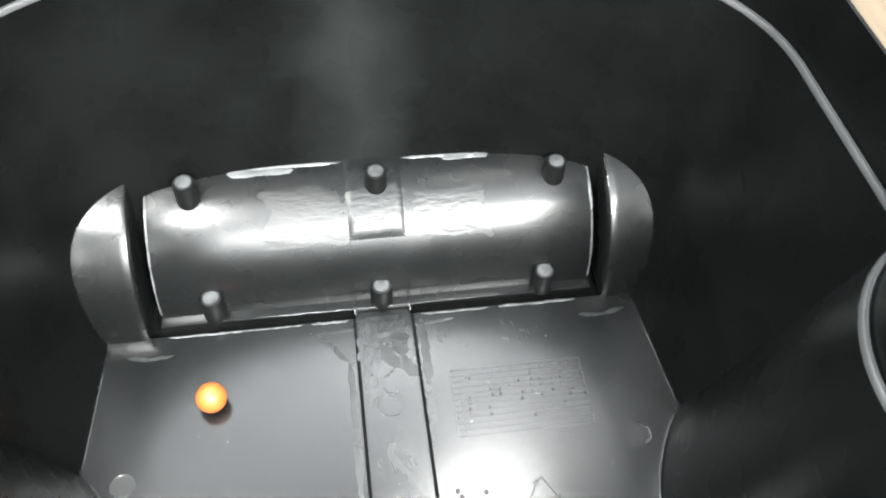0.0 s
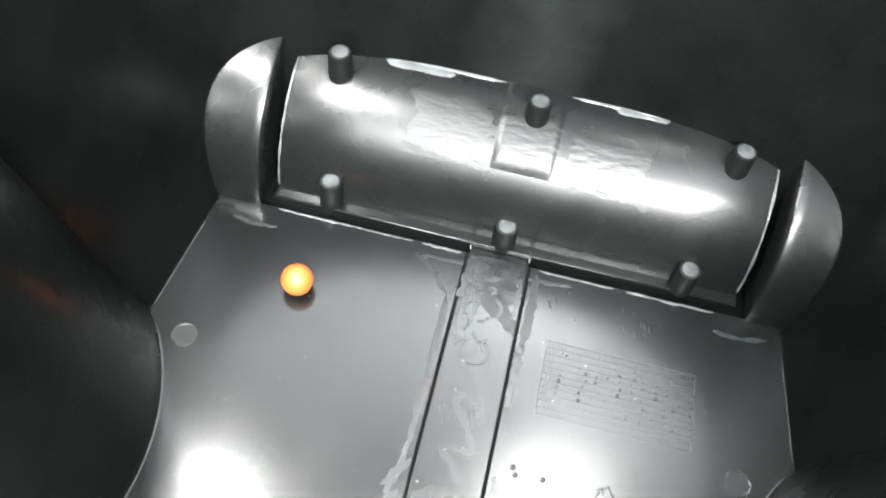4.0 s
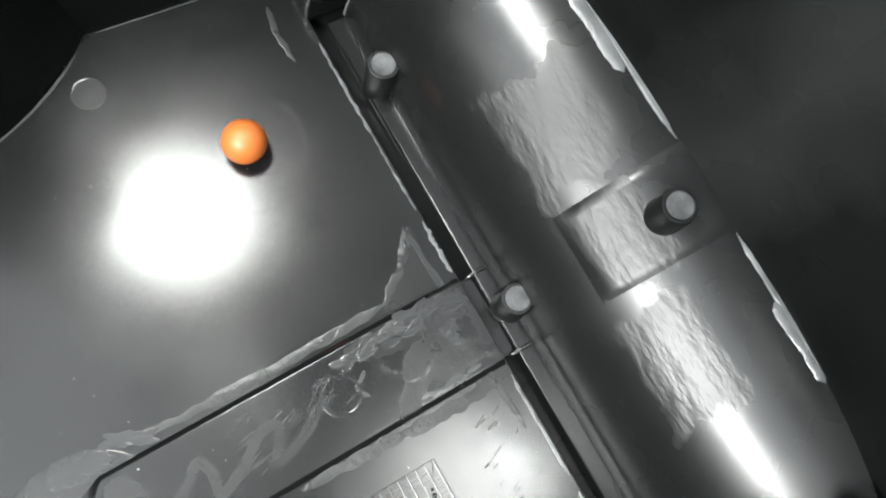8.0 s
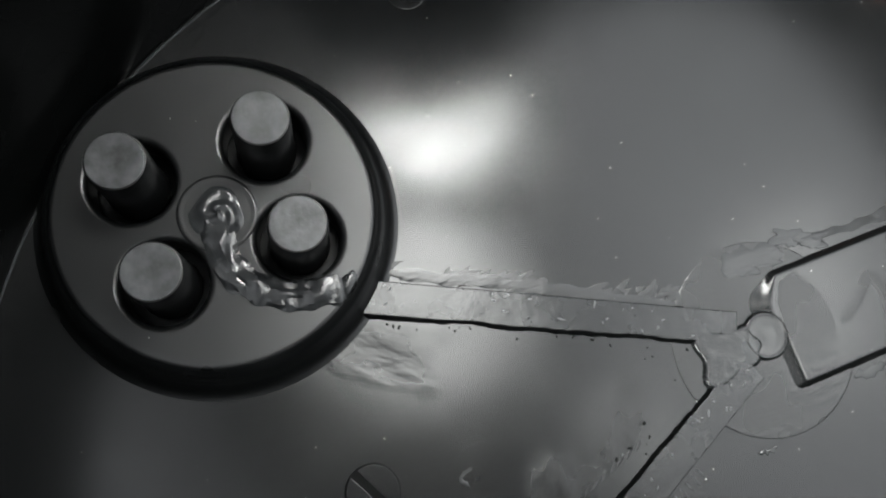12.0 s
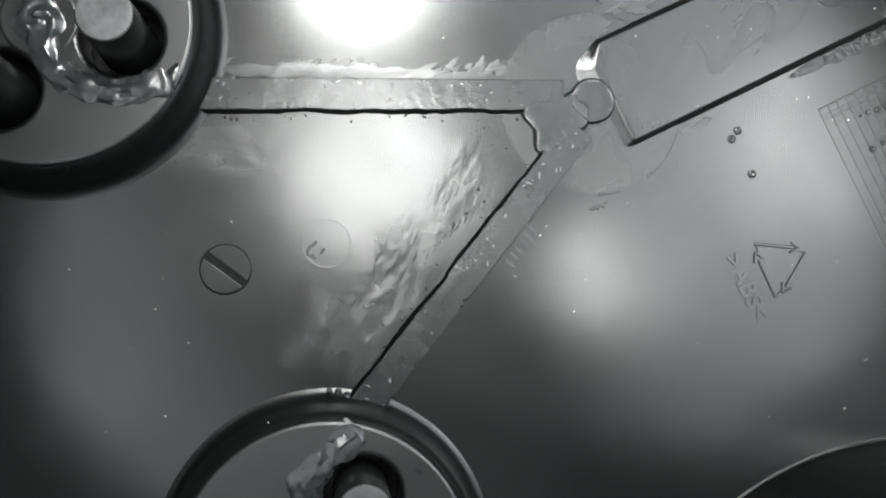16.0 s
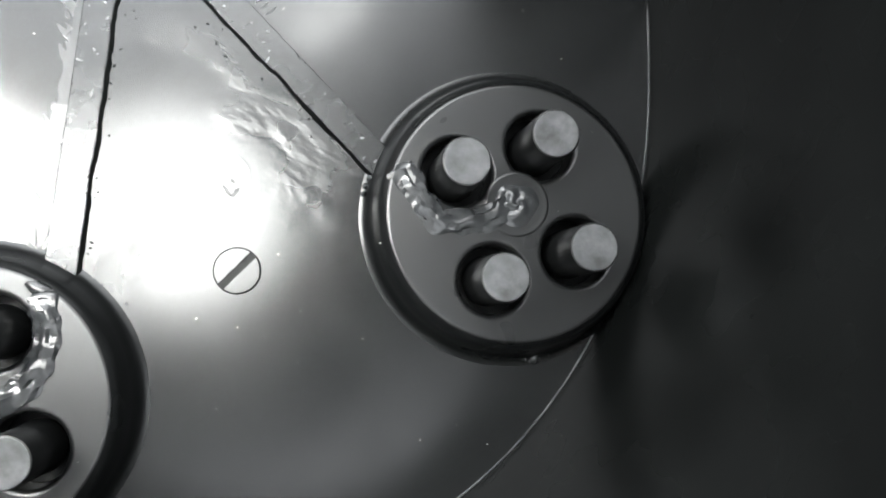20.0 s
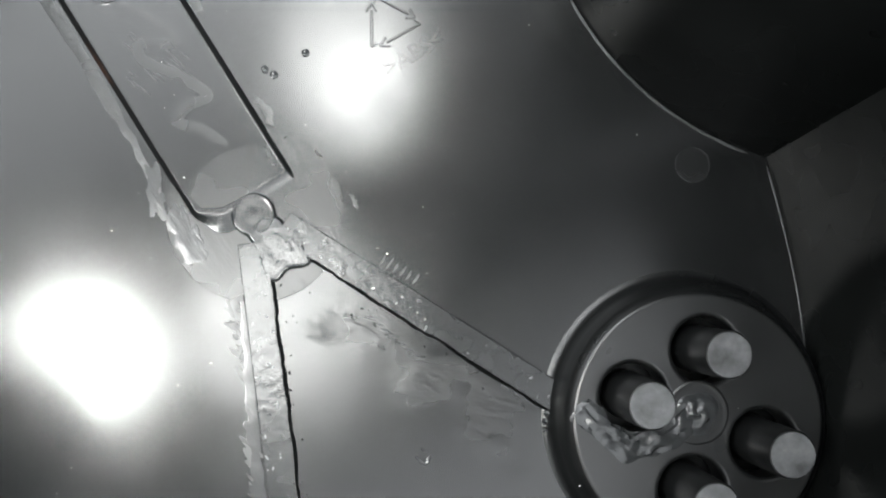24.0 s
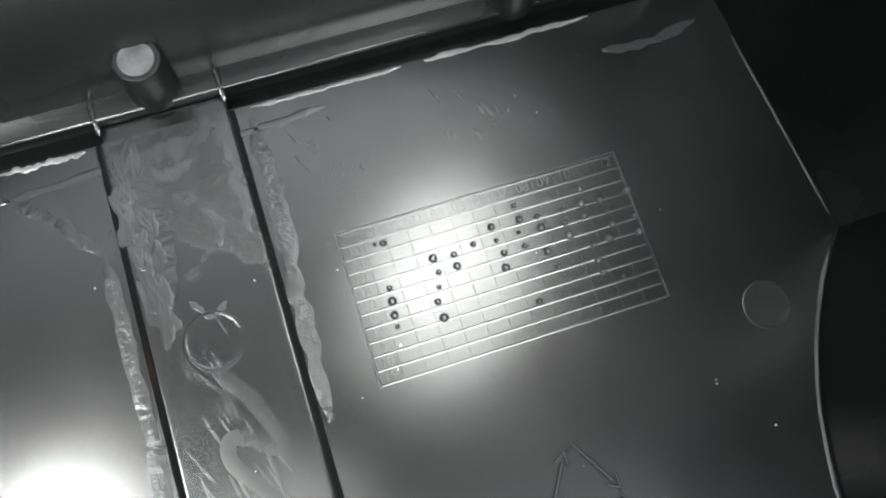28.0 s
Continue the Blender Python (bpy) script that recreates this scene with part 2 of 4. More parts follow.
M_ORANGE = plastic("orange_plastic", (0.44, 0.115, 0.024), 0.45, 0.0, 0.15, spread=0.06)


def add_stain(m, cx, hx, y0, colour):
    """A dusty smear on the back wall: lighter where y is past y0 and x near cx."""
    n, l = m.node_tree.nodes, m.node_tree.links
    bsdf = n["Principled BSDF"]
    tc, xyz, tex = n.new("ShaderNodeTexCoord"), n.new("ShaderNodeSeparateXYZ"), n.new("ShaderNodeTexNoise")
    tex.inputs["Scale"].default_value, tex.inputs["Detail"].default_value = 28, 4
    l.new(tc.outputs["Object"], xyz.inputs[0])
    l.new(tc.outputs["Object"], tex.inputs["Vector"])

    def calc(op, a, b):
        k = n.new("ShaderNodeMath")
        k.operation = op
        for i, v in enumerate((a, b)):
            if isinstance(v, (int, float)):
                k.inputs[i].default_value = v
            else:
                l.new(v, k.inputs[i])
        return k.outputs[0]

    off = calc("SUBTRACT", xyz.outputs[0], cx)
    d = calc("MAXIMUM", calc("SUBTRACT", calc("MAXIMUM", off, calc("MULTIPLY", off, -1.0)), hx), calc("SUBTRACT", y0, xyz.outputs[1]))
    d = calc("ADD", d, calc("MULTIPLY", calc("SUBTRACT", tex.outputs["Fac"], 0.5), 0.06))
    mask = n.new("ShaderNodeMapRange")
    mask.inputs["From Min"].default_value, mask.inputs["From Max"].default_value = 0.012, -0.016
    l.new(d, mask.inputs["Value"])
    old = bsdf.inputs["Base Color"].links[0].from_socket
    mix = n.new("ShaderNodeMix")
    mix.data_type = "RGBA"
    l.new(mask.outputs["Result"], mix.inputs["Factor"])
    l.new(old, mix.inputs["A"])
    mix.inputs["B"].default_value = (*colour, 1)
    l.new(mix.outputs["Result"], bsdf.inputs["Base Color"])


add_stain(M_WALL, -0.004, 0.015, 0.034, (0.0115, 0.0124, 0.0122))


def wood(name, a, b):
    m = bpy.data.materials.new(name)
    m.use_nodes = True
    n, l = m.node_tree.nodes, m.node_tree.links
    tc, mp = n.new("ShaderNodeTexCoord"), n.new("ShaderNodeMapping")
    mp.inputs["Scale"].default_value = (18, 1.2, 10)
    l.new(tc.outputs["Object"], mp.inputs["Vector"])
    t = n.new("ShaderNodeTexNoise")
    t.inputs["Scale"].default_value, t.inputs["Detail"].default_value = 9, 6
    l.new(mp.outputs["Vector"], t.inputs["Vector"])
    r = n.new("ShaderNodeValToRGB")
    r.color_ramp.elements[0].color, r.color_ramp.elements[1].color = (*a, 1), (*b, 1)
    r.color_ramp.elements[0].position, r.color_ramp.elements[1].position = 0.35, 0.7
    l.new(t.outputs["Fac"], r.inputs["Fac"])
    l.new(r.outputs["Color"], n["Principled BSDF"].inputs["Base Color"])
    n["Principled BSDF"].inputs["Roughness"].default_value = 0.45
    return m


M_WOOD = wood("pale_wood", (0.20, 0.14, 0.08), (0.28, 0.21, 0.13))
M_WOOD_DARK = wood("brown_wood", (0.08, 0.055, 0.025), (0.12, 0.08, 0.04))

# ================= helpers: all lengths below in millimetres =================
MM = 0.001


def part(name, bm, material, parent=None, label="", sharp=35):
    """Links a bmesh, given in millimetres, as one mesh object."""
    me = bpy.data.meshes.new(name)
    bmesh.ops.recalc_face_normals(bm, faces=bm.faces)
    bmesh.ops.scale(bm, vec=(MM, MM, MM), verts=bm.verts)
    bm.to_mesh(me)
    bm.free()
    return link_mesh(name, me, material, parent, label, sharp)


def link_mesh(name, me, material, parent=None, label="", sharp=35):
    me.materials.clear()
    me.materials.append(material)
    me.shade_smooth()
    me.set_sharp_from_angle(angle=radians(sharp))
    if sharp < 70:
        for poly in me.polygons:
            if abs(poly.normal.z) > 0.9995:
                poly.use_smooth = False
    ob = new(name, me)
    if parent:
        ob.parent = parent
    return tagged(ob, label) if label else ob


def thing(name, label, category, group="", kind=""):
    return tagged(new(name), label, category, group, kind)


def slab_mesh(loops, z0, z1, bevel=0.0, steps=2):
    """A flat piece with rounded edges, bounded by closed loops of (x, y); inner loops are holes."""
    cu = bpy.data.curves.new("outline", "CURVE")
    cu.dimensions, cu.fill_mode = "2D", "BOTH"
    cu.extrude = max((z1 - z0) / 2 - bevel, 0.001) * MM
    cu.bevel_depth, cu.bevel_resolution, cu.offset = bevel * MM, steps, -bevel * MM
    for loop in loops:
        sp = cu.splines.new("POLY")
        sp.points.add(len(loop) - 1)
        for p, (x, y) in zip(sp.points, loop):
            p.co = (x * MM, y * MM, 0, 1)
        sp.use_cyclic_u = True
    ob = bpy.data.objects.new("outline", cu)
    scene.collection.objects.link(ob)
    dg = bpy.context.evaluated_depsgraph_get()
    me = bpy.data.meshes.new_from_object(ob.evaluated_get(dg))
    bpy.data.objects.remove(ob)
    bpy.data.curves.remove(cu)
    me.transform(Matrix.Translation((0, 0, (z0 + z1) / 2 * MM)))
    bm = bmesh.new()
    bm.from_mesh(me)
    bmesh.ops.remove_doubles(bm, verts=bm.verts, dist=1e-6)
    bm.to_mesh(me)
    bm.free()
    return me


def slab(name, loops, z0, z1, material, parent, bevel=0.0, label="", steps=2):
    return link_mesh(name, slab_mesh(loops, z0, z1, bevel, steps), material, parent, label)


def ring(x, y, r, count=48):
    return [(x + r * math.cos(2 * math.pi * k / count), y + r * math.sin(2 * math.pi * k / count)) for k in range(count)]


def lathe(profile, x=0.0, y=0.0, z=0.0, count=40, close=True):
    """Turns (radius, height) pairs round an upright axis."""
    bm = bmesh.new()
    rows = [[bm.verts.new((x + r * math.cos(2 * math.pi * k / count), y + r * math.sin(2 * math.pi * k / count), z + h)) for k in range(count)]
            for r, h in profile]
    for a, b in zip(rows, rows[1:]):
        for k in range(count):
            j = (k + 1) % count
            bm.faces.new((a[k], a[j], b[j], b[k]))
    if close:
        bm.faces.new(rows[-1])
    return bm


def grid_sheet(fn, nu, nv):
    """A sheet from fn(u, v), with u and v from 0 to 1."""
    bm = bmesh.new()
    rows = [[bm.verts.new(fn(i / nu, j / nv)) for j in range(nv + 1)] for i in range(nu + 1)]
    for a, b in zip(rows, rows[1:]):
        for j in range(nv):
            bm.faces.new((a[j], a[j + 1], b[j + 1], b[j]))
    return bm


def smooth_line(points, per=8):
    """A Catmull-Rom line through the points."""
    pts = [Vector(p) for p in points]
    pts = [2 * pts[0] - pts[1]] + pts + [2 * pts[-1] - pts[-2]]
    out = []
    for a, b, c, d in zip(pts, pts[1:], pts[2:], pts[3:]):
        for k in range(per):
            t = k / per
            out.append(0.5 * (2 * b + (c - a) * t + (2 * a - 5 * b + 4 * c - d) * t * t + (3 * b - a - 3 * c + d) * t ** 3))
    return out + [pts[-2]]


def bead(points, width, height, wobble=0.0, seed=0, sides=8, per=8):
    """A low rounded strip along a line, lumpy if wobble is given."""
    line = smooth_line(points, per)
    bm = bmesh.new()
    rows = []
    for k, p in enumerate(line):
        d = (line[min(k + 1, len(line) - 1)] - line[max(k - 1, 0)]).normalized()
        side = Vector((-d.y, d.x, 0)).normalized()
        end = min(1.0, 0.35 + min(k, len(line) - 1 - k) * 0.35)
        row = []
        for s in range(sides + 1):
            a = math.pi * s / sides
            w = 1 + wobble * noise.noise(Vector((p.x * 0.35 + seed, p.y * 0.35, s * 0.7)))
            row.append(bm.verts.new(p + side * (math.cos(a) * width / 2 * w * end) + Vector((0, 0, math.sin(a) * height * w * end))))
        rows.append(row)
    for a, b in zip(rows, rows[1:]):
        for s in range(sides):
            bm.faces.new((a[s], a[s + 1], b[s + 1], b[s]))
    for row in (rows[0], rows[-1]):
        bm.faces.new(row)
    return bm


def ragged(points, width, z, rag=0.5, seed=0, per=10, thick=0.12, freq=0.5):
    """A thin scraped film along a line, with a torn outline."""
    line = smooth_line([(*p, 0) for p in points], per)
    bm = bmesh.new()
    left, right = [], []
    for k, p in enumerate(line):
        d = (line[min(k + 1, len(line) - 1)] - line[max(k - 1, 0)]).normalized()
        side = Vector((-d.y, d.x, 0))
        taper = min(1, 0.25 + min(k, len(line) - 1 - k) * 0.2)
        a = width / 2 * taper * (1 + rag * 1.6 * noise.noise(Vector((k * freq, seed, 0.3))))
        b = width / 2 * taper * (1 + rag * 1.6 * noise.noise(Vector((k * freq, seed + 9.1, 4.3))))
        left.append(p + side * a)
        right.append(p - side * b)
    top = []
    for a, b in zip(left, right):
        top.append([bm.verts.new(a.lerp(b, s) + Vector((0, 0, z + thick * (0.3 if s in (0, 1) else 1)))) for s in (0, 0.3, 0.7, 1)])
    for a, b in zip(top, top[1:]):
        for s in range(3):
            bm.faces.new((a[s], a[s + 1], b[s + 1], b[s]))
    return bm


def box_bm(x0, x1, y0, y1, z0, z1):
    bm = bmesh.new()
    bmesh.ops.create_cube(bm, size=1)
    for v in bm.verts:
        v.co = Vector(((x0 + x1) / 2 + v.co.x * (x1 - x0), (y0 + y1) / 2 + v.co.y * (y1 - y0), (z0 + z1) / 2 + v.co.z * (z1 - z0)))
    return bm


def stroke(a, b, width, z0, z1):
    """A straight low bar from a to b."""
    a, b = Vector((*a, 0)), Vector((*b, 0))
    d = (b - a).normalized()
    s = Vector((-d.y, d.x, 0)) * width / 2
    bm = bmesh.new()
    low = [bm.verts.new(p + Vector((0, 0, z0))) for p in (a + s, a - s, b - s, b + s)]
    s2 = s * 0.4
    top = [bm.verts.new(p + Vector((0, 0, z1))) for p in (a + s2, a - s2, b - s2, b + s2)]
    bm.faces.new(top)
    for k in range(4):
        bm.faces.new((low[k], low[(k + 1) % 4], top[(k + 1) % 4], top[k]))
    return bm


def join(*many):
    out = bmesh.new()
    for bm in many:
        me = bpy.data.meshes.new("joined")
        bm.to_mesh(me)
        bm.free()
        out.from_mesh(me)
        bpy.data.meshes.remove(me)
    return out


# ================= outline of the shell =================
def superarc(x0, y0, w, h, n, count, a0=0.0, a1=90.0):
    """Points of a quarter superellipse round (x0, y0), from its far point in y to its far point in x."""
    out = []
    for k in range(count + 1):
        a = radians(a0 + (a1 - a0) * k / count)
        out.append((x0 + w * max(math.sin(a), 0) ** (2 / n), y0 + h * max(math.cos(a), 0) ** (2 / n)))
    return out


def hollow(cx, cy, r, half, count):
    """The inward bow of a wheel arch, from its far end in y to its near one."""
    a = math.asin(half / r)
    return [(cx - r * math.cos(a * (1 - 2 * k / count)), cy + r * math.sin(a * (1 - 2 * k / count))) for k in range(count + 1)]


def line_pts(a, b, count):
    return [(a[0] + (b[0] - a[0]) * k / count, a[1] + (b[1] - a[1]) * k / count) for k in range(count + 1)]


def outline(back, back_n, hip, notch, arch_r, arch_in, low_notch, tail, tail_n):
    """Right half of the tub's outline, from the middle of the back to the middle of the tail."""
    mid = (notch[1] + low_notch[1]) / 2
    half = (notch[1] - low_notch[1]) / 2
    depth = notch[0] - arch_in
    r = (half * half + depth * depth) / (2 * depth)
    pts = superarc(0, hip[1], hip[0], back - hip[1], back_n, 30)
    pts += line_pts(hip, notch, 8)[1:]
    pts += hollow(arch_in + r, mid, r, half, 28)[1:]
    tail_pts = superarc(0, low_notch[1], low_notch[0], tail - low_notch[1], tail_n, 30)
    pts += [(x * (1 - 0.065 * (1 - math.exp(-(low_notch[1] - y) / 20.0))), y) for x, y in tail_pts[::-1][1:]]
    return pts


def both_sides(half):
    return half + [(-x, y) for x, y in half[-2:0:-1]]


SHIFT = -1.4
LOW = outline(36, 3.8, (98.0, -2), (102.3, -47.0), 0, 84.2, (102.3, -141.0), -233.5, 1.95)
TOP = outline(66, 2.3, (118, -3), (120, -57), 0, 95.0, (120, -132), -250.0, 1.7)
RIM_Z = 114.0
LOW = [(x + SHIFT, y) for x, y in both_sides(LOW)]
TOP = [(x + SHIFT, y) for x, y in both_sides(TOP)]


def grown(loop, d):
    """The loop moved outward by d."""
    out = []
    count = len(loop)
    for k in range(count):
        a, b = Vector(loop[k - 1]), Vector(loop[(k + 1) % count])
        t = (b - a).normalized()
        out.append((loop[k][0] - t.y * d, loop[k][1] + t.x * d))
    return out


def loft(loops):
    """A closed wall through loops of (x, y) at heights: [(loop, z), ...]."""
    bm = bmesh.new()
    rows = [[bm.verts.new((x, y, z)) for x, y in loop] for loop, z in loops]
    for a, b in zip(rows, rows[1:]):
        for k in range(len(a)):
            j = (k + 1) % len(a)
            bm.faces.new((a[k], a[j], b[j], b[k]))
    return bm


def between(a, b, t):
    return [(p[0] + (q[0] - p[0]) * t, p[1] + (q[1] - p[1]) * t) for p, q in zip(a, b)]


# ================= table =================
table = thing("table", "pale wooden table under the black plastic shell", "table")
for k, (x0, x1) in enumerate(((-700, -420), (-418, -140), (-138, 142), (144, 196), (198, 470), (472, 750))):
    part("board", box_bm(x0, x1, -700, 700, -62, -42 - 0.3 * (k % 2)), M_WOOD_DARK if k == 4 else M_WOOD, table)

# ================= the moulded shell =================
shell = thing("moulded_shell", "open dark grey glossy ABS plastic toy shell lying on a table", "plastic shell")

floor_loop = [p for p in grown(LOW, 0.4) if p[1] < -1.5]
floor_loop = [(95.9, 1.5)] + [p for p in floor_loop if p[0] >= 0] + [p for p in floor_loop if p[0] < 0] + [(-99.9, 1.5)]
slab("floor_plate", [floor_loop], -2.5, 0, M_FLOOR, shell, 0.3, "flat dark grey floor with glossy sheen")

wall = part("side_wall", loft([(between(LOW, TOP, t), RIM_Z * t - 1.0) for t in (0, 0.1, 0.25, 0.4, 0.55, 0.7, 0.85, 1)]
                              + [(grown(TOP, 3.0), RIM_Z - 1), (grown(between(LOW, TOP, 0.5), 3), RIM_Z * 0.5), (grown(LOW, 3), -2.5)]),
            M_WALL, shell, "black inner wall with bowed wheel arches", 40)

# grey step that runs round the wall, light on it put into its colour
rim_out = grown(TOP, 2.2)
part("rim", loft([(TOP, RIM_Z - 1.0), (grown(TOP, 0.3), RIM_Z + 0.3), (grown(TOP, 0.7), RIM_Z + 0.6), (grown(TOP, 1.6), RIM_Z + 0.6), (rim_out, RIM_Z)]),
     M_RIM, shell, "step round the wall, painted pale grey for light on its top", 60)
part("upper_wall", loft([(rim_out, RIM_Z - 0.5), (grown(TOP, 2.5), RIM_Z + 12), (grown(TOP, 3.0), RIM_Z + 22), (grown(TOP, 3.5), RIM_Z + 22.4), (grown(TOP, 4.2), RIM_Z + 22),
                         (grown(TOP, 4.0), RIM_Z + 10), (grown(TOP, 3.4), RIM_Z - 3)]), M_WALL, shell, "black upright wall above the grey step", 40)

# ---- hinge housing across the back ----
AXIS_Y, AXIS_Z, R_ROLL, R_CAP = 48.5, -2.0, 40.0, 48.0


def on_roll(x, deg, r=R_ROLL):
    """A point on the housing: 0 degrees faces the floor, 90 degrees faces up."""
    return Vector((x, AXIS_Y - r * math.cos(radians(deg)), AXIS_Z + r * math.sin(radians(deg))))


def barrel(x0, x1, r, deg0, deg1, lip=1.5, steps=40):
    """A quarter barrel along x with rounded ends."""
    xs = [(x0, r - lip)] + [(x0 + lip * (1 - math.cos(a)), r - lip + lip * math.sin(a)) for a in (0.4, 0.9, 1.57)]
    xs += [(x0 + (x1 - x0) * k / 6, r) for k in range(1, 6)]
    xs += [(x1 - lip * (1 - math.cos(a)), r - lip + lip * math.sin(a)) for a in (1.57, 0.9, 0.4)] + [(x1, r - lip)]
    bm = bmesh.new()
    rows = [[bm.verts.new(on_roll(x, deg0 + (deg1 - deg0) * k / steps, rr)) for k in range(steps + 1)] for x, rr in xs]
    for a, b in zip(rows, rows[1:]):
        for k in range(steps):
            bm.faces.new((a[k], a[k + 1], b[k + 1], b[k]))
    for row, x in ((rows[0], x0), (rows[-1], x1)):
        hub = bm.verts.new((x, AXIS_Y, AXIS_Z))
        for k in range(steps):
            bm.faces.new((row[k], row[k + 1], hub))
    return bm


housing = part("hinge_housing", barrel(-81, 81, R_ROLL, 3, 95), M_ROLL, shell, "rounded barrel with scraped patches on top")
for sx in (-1, 1):
    x0, x1 = sorted((sx * 84.5, sx * 106))
    part("end_cap", barrel(x0, x1, R_CAP, 2, 95, 1.0), M_ROLL, shell, "rounded end of the barrel behind a slot")
part("housing_band", grid_sheet(lambda u, v: on_roll(-10.2 + 20.4 * u, 43 + 50 * v, R_ROLL + 0.55 * min(1, 12 * u, 12 * (1 - u), 10 * v)), 24, 20),
     M_ROLL, housing, "slightly raised band across the barrel")


def flash(x0, x1, deg, width, seed):
    """A thin uneven strip along the barrel's back edge."""
    def at(u, v):
        x = x0 + (x1 - x0) * u
        w = width * (1 + 0.5 * noise.noise(Vector((x * 0.12, seed, 0))) + 0.35 * noise.noise(Vector((x * 0.5, seed, 3)))) * min(1, 14 * u, 14 * (1 - u))
        return on_roll(x, deg + w * (v - 0.5), R_ROLL + (0.3 if 0.1 < v < 0.9 else -0.02))
    return grid_sheet(at, 90, 4)


for k, (x0, x1, deg, w) in enumerate(((-80, -11, 86, 2.2), (11, 80, 86, 2.0), (-52, -28, 83.5, 5.0), (26, 44, 84.5, 3.4))):
    part("moulding_flash", flash(x0, x1, deg, w, 10.0 + k), M_FLASH, housing, "pale torn flash along the back edge")

for x in (-80.3, 80.3):
    part("moulding_flash", grid_sheet(lambda u, v: on_roll(x + (0.7 + 0.6 * noise.noise(Vector((u * 9, x, 0)))) * (v - 0.5), 8 + 84 * u, R_ROLL + (0.12 if 0.1 < v < 0.9 else -0.05)), 60, 4), M_FLASH, housing, "pale uneven edge at the barrel's end")

# ledge and groove at the barrel's foot
slab("ledge", [[(-81, 4.7), (81, 4.7), (81, 11.5), (-81, 11.5)]], -2, 1.4, M_FLOOR, shell, 0.5, "narrow ledge at the foot of the barrel")
part("back_floor", box_bm(-108, 106, -1, 46, -4.4, -3.6), M_WALL, shell)
for x in (-10.3, 10.3):
    part("ledge_ridge", bead([(x, 2.8, 0.2), (x, 5.4, 1.1), (x, 9.5, 1.3)], 1.2, 0.4), M_FLOOR, shell)
slab("groove_bridge", [[(-10.5, -0.5), (10.5, -0.5), (10.5, 4.8), (-10.5, 4.8)]], -3, -0.9, M_FLOOR, shell, 0.6)


def pin_profile(r0, r1, h):
    return [(r0 * 1.05, 0), (r0, h * 0.08), (r1 + 0.1, h - 0.8), (r1 - 0.1, h - 0.3), (r1 - 0.3, h - 0.25), (0.05, h - 0.3)]


def pin_top(r1, h):  # r1: radius of the pin's end
    return [(r1 - 0.3, h - 0.2), (r1 - 0.3, h - 0.02), (r1 - 0.5, h), (r1 * 0.75, h - 0.03), (r1 * 0.4, h - 0.1), (r1 * 0.15, h - 0.12), (0.02, h - 0.12)]


for x, y, base, h in ((-65.2, 35.7, 33, 12.2), (1, 35.8, 33, 10.4), (67, 34.6, 33, 10), (-61.2, 8.6, 0.5, 12.0), (0.1, 8.4, 0.5, 10.1), (61.8, 7.8, 0.5, 11.2)):
    pin = part("pin", lathe(pin_profile(4.2, 3.7, h), x, y, base, 28), M_PEG, shell, "short tapered round pin")
    part("pin_top", lathe(pin_top(3.1, h), x, y, base, 24), M_PINTOP, pin, "cut pin end, painted pale for the light on it", 80)

# ---- centre rib and the two runners ----
RIB_Z = 0.9


def soft_step(a):
    a = max(0.0, min(1.0, a))
    return a * a * (3 - 2 * a)


def rib_height(x, y):
    """Flat top with soft flanks; both ends fade out, the left one under the junction."""
    d = 11.9 - abs(x)
    near = 6.5 - math.hypot(x + 5.4, y + 89.5) if x < -5.4 and y < -89.5 else min(d, y + 96.0)
    left = soft_step(near / (1.9 + 5.5 * soft_step((-86.0 - y) / 5.0)))
    right = soft_step(d / 1.9) * soft_step((y + 92.3) / 4.0)
    mix = soft_step((x + 2.0) / 4.0)
    return -0.15 + (RIB_Z + 0.15) * (left + (right - left) * mix)


rib_xs = [-12.4 + 0.2 * k for k in range(15)] + [-9.4 + 0.4 * k for k in range(48)] + [9.6 + 0.2 * k for k in range(15)]
rib_ys = [1.0 - 2.5 * k for k in range(33)] + [-80.0 - 0.25 * k for k in range(68)]
bm = bmesh.new()
rows = [[bm.verts.new((x, y, rib_height(x, y))) for x in rib_xs] for y in rib_ys]
for a, b in zip(rows, rows[1:]):
    for k in range(len(a) - 1):
        bm.faces.new((a[k], a[k + 1], b[k + 1], b[k]))
part("centre_rib", bm, M_RIB, shell, "wide flat raised rib down the floor", 80)


def runner(side):
    """A narrow raised strip from the junction to a round boss, its inner edge torn."""
    a, b = Vector((side * 3.6, -98)), Vector((side * 33.4, -160.5))
    if side < 0:
        b = Vector((-32.8, -162.0))
    d = (b - a).normalized()
    s = Vector((-d.y, d.x))
    outer, inner, foot = [], [], []
    for k in range(91):
        t = k / 90
        c = a.lerp(b, t)
        jag = 0.45 * noise.noise(Vector((t * 9, side * 3.0, 0))) + 0.16 * noise.noise(Vector((t * 37, side, 2)))
        gap = 0.6 + 0.7 * noise.noise(Vector((t * 6, side * 5.0, 3))) + 0.2 * noise.noise(Vector((t * 31, side, 8)))
        outer.append(tuple(c + s * (3.2 * side)))
        inner.append(tuple(c - s * ((2.9 + jag) * side)))
        foot.append(tuple(c - s * ((2.9 + jag + max(gap, 0.3)) * side)))
    return outer, inner, foot


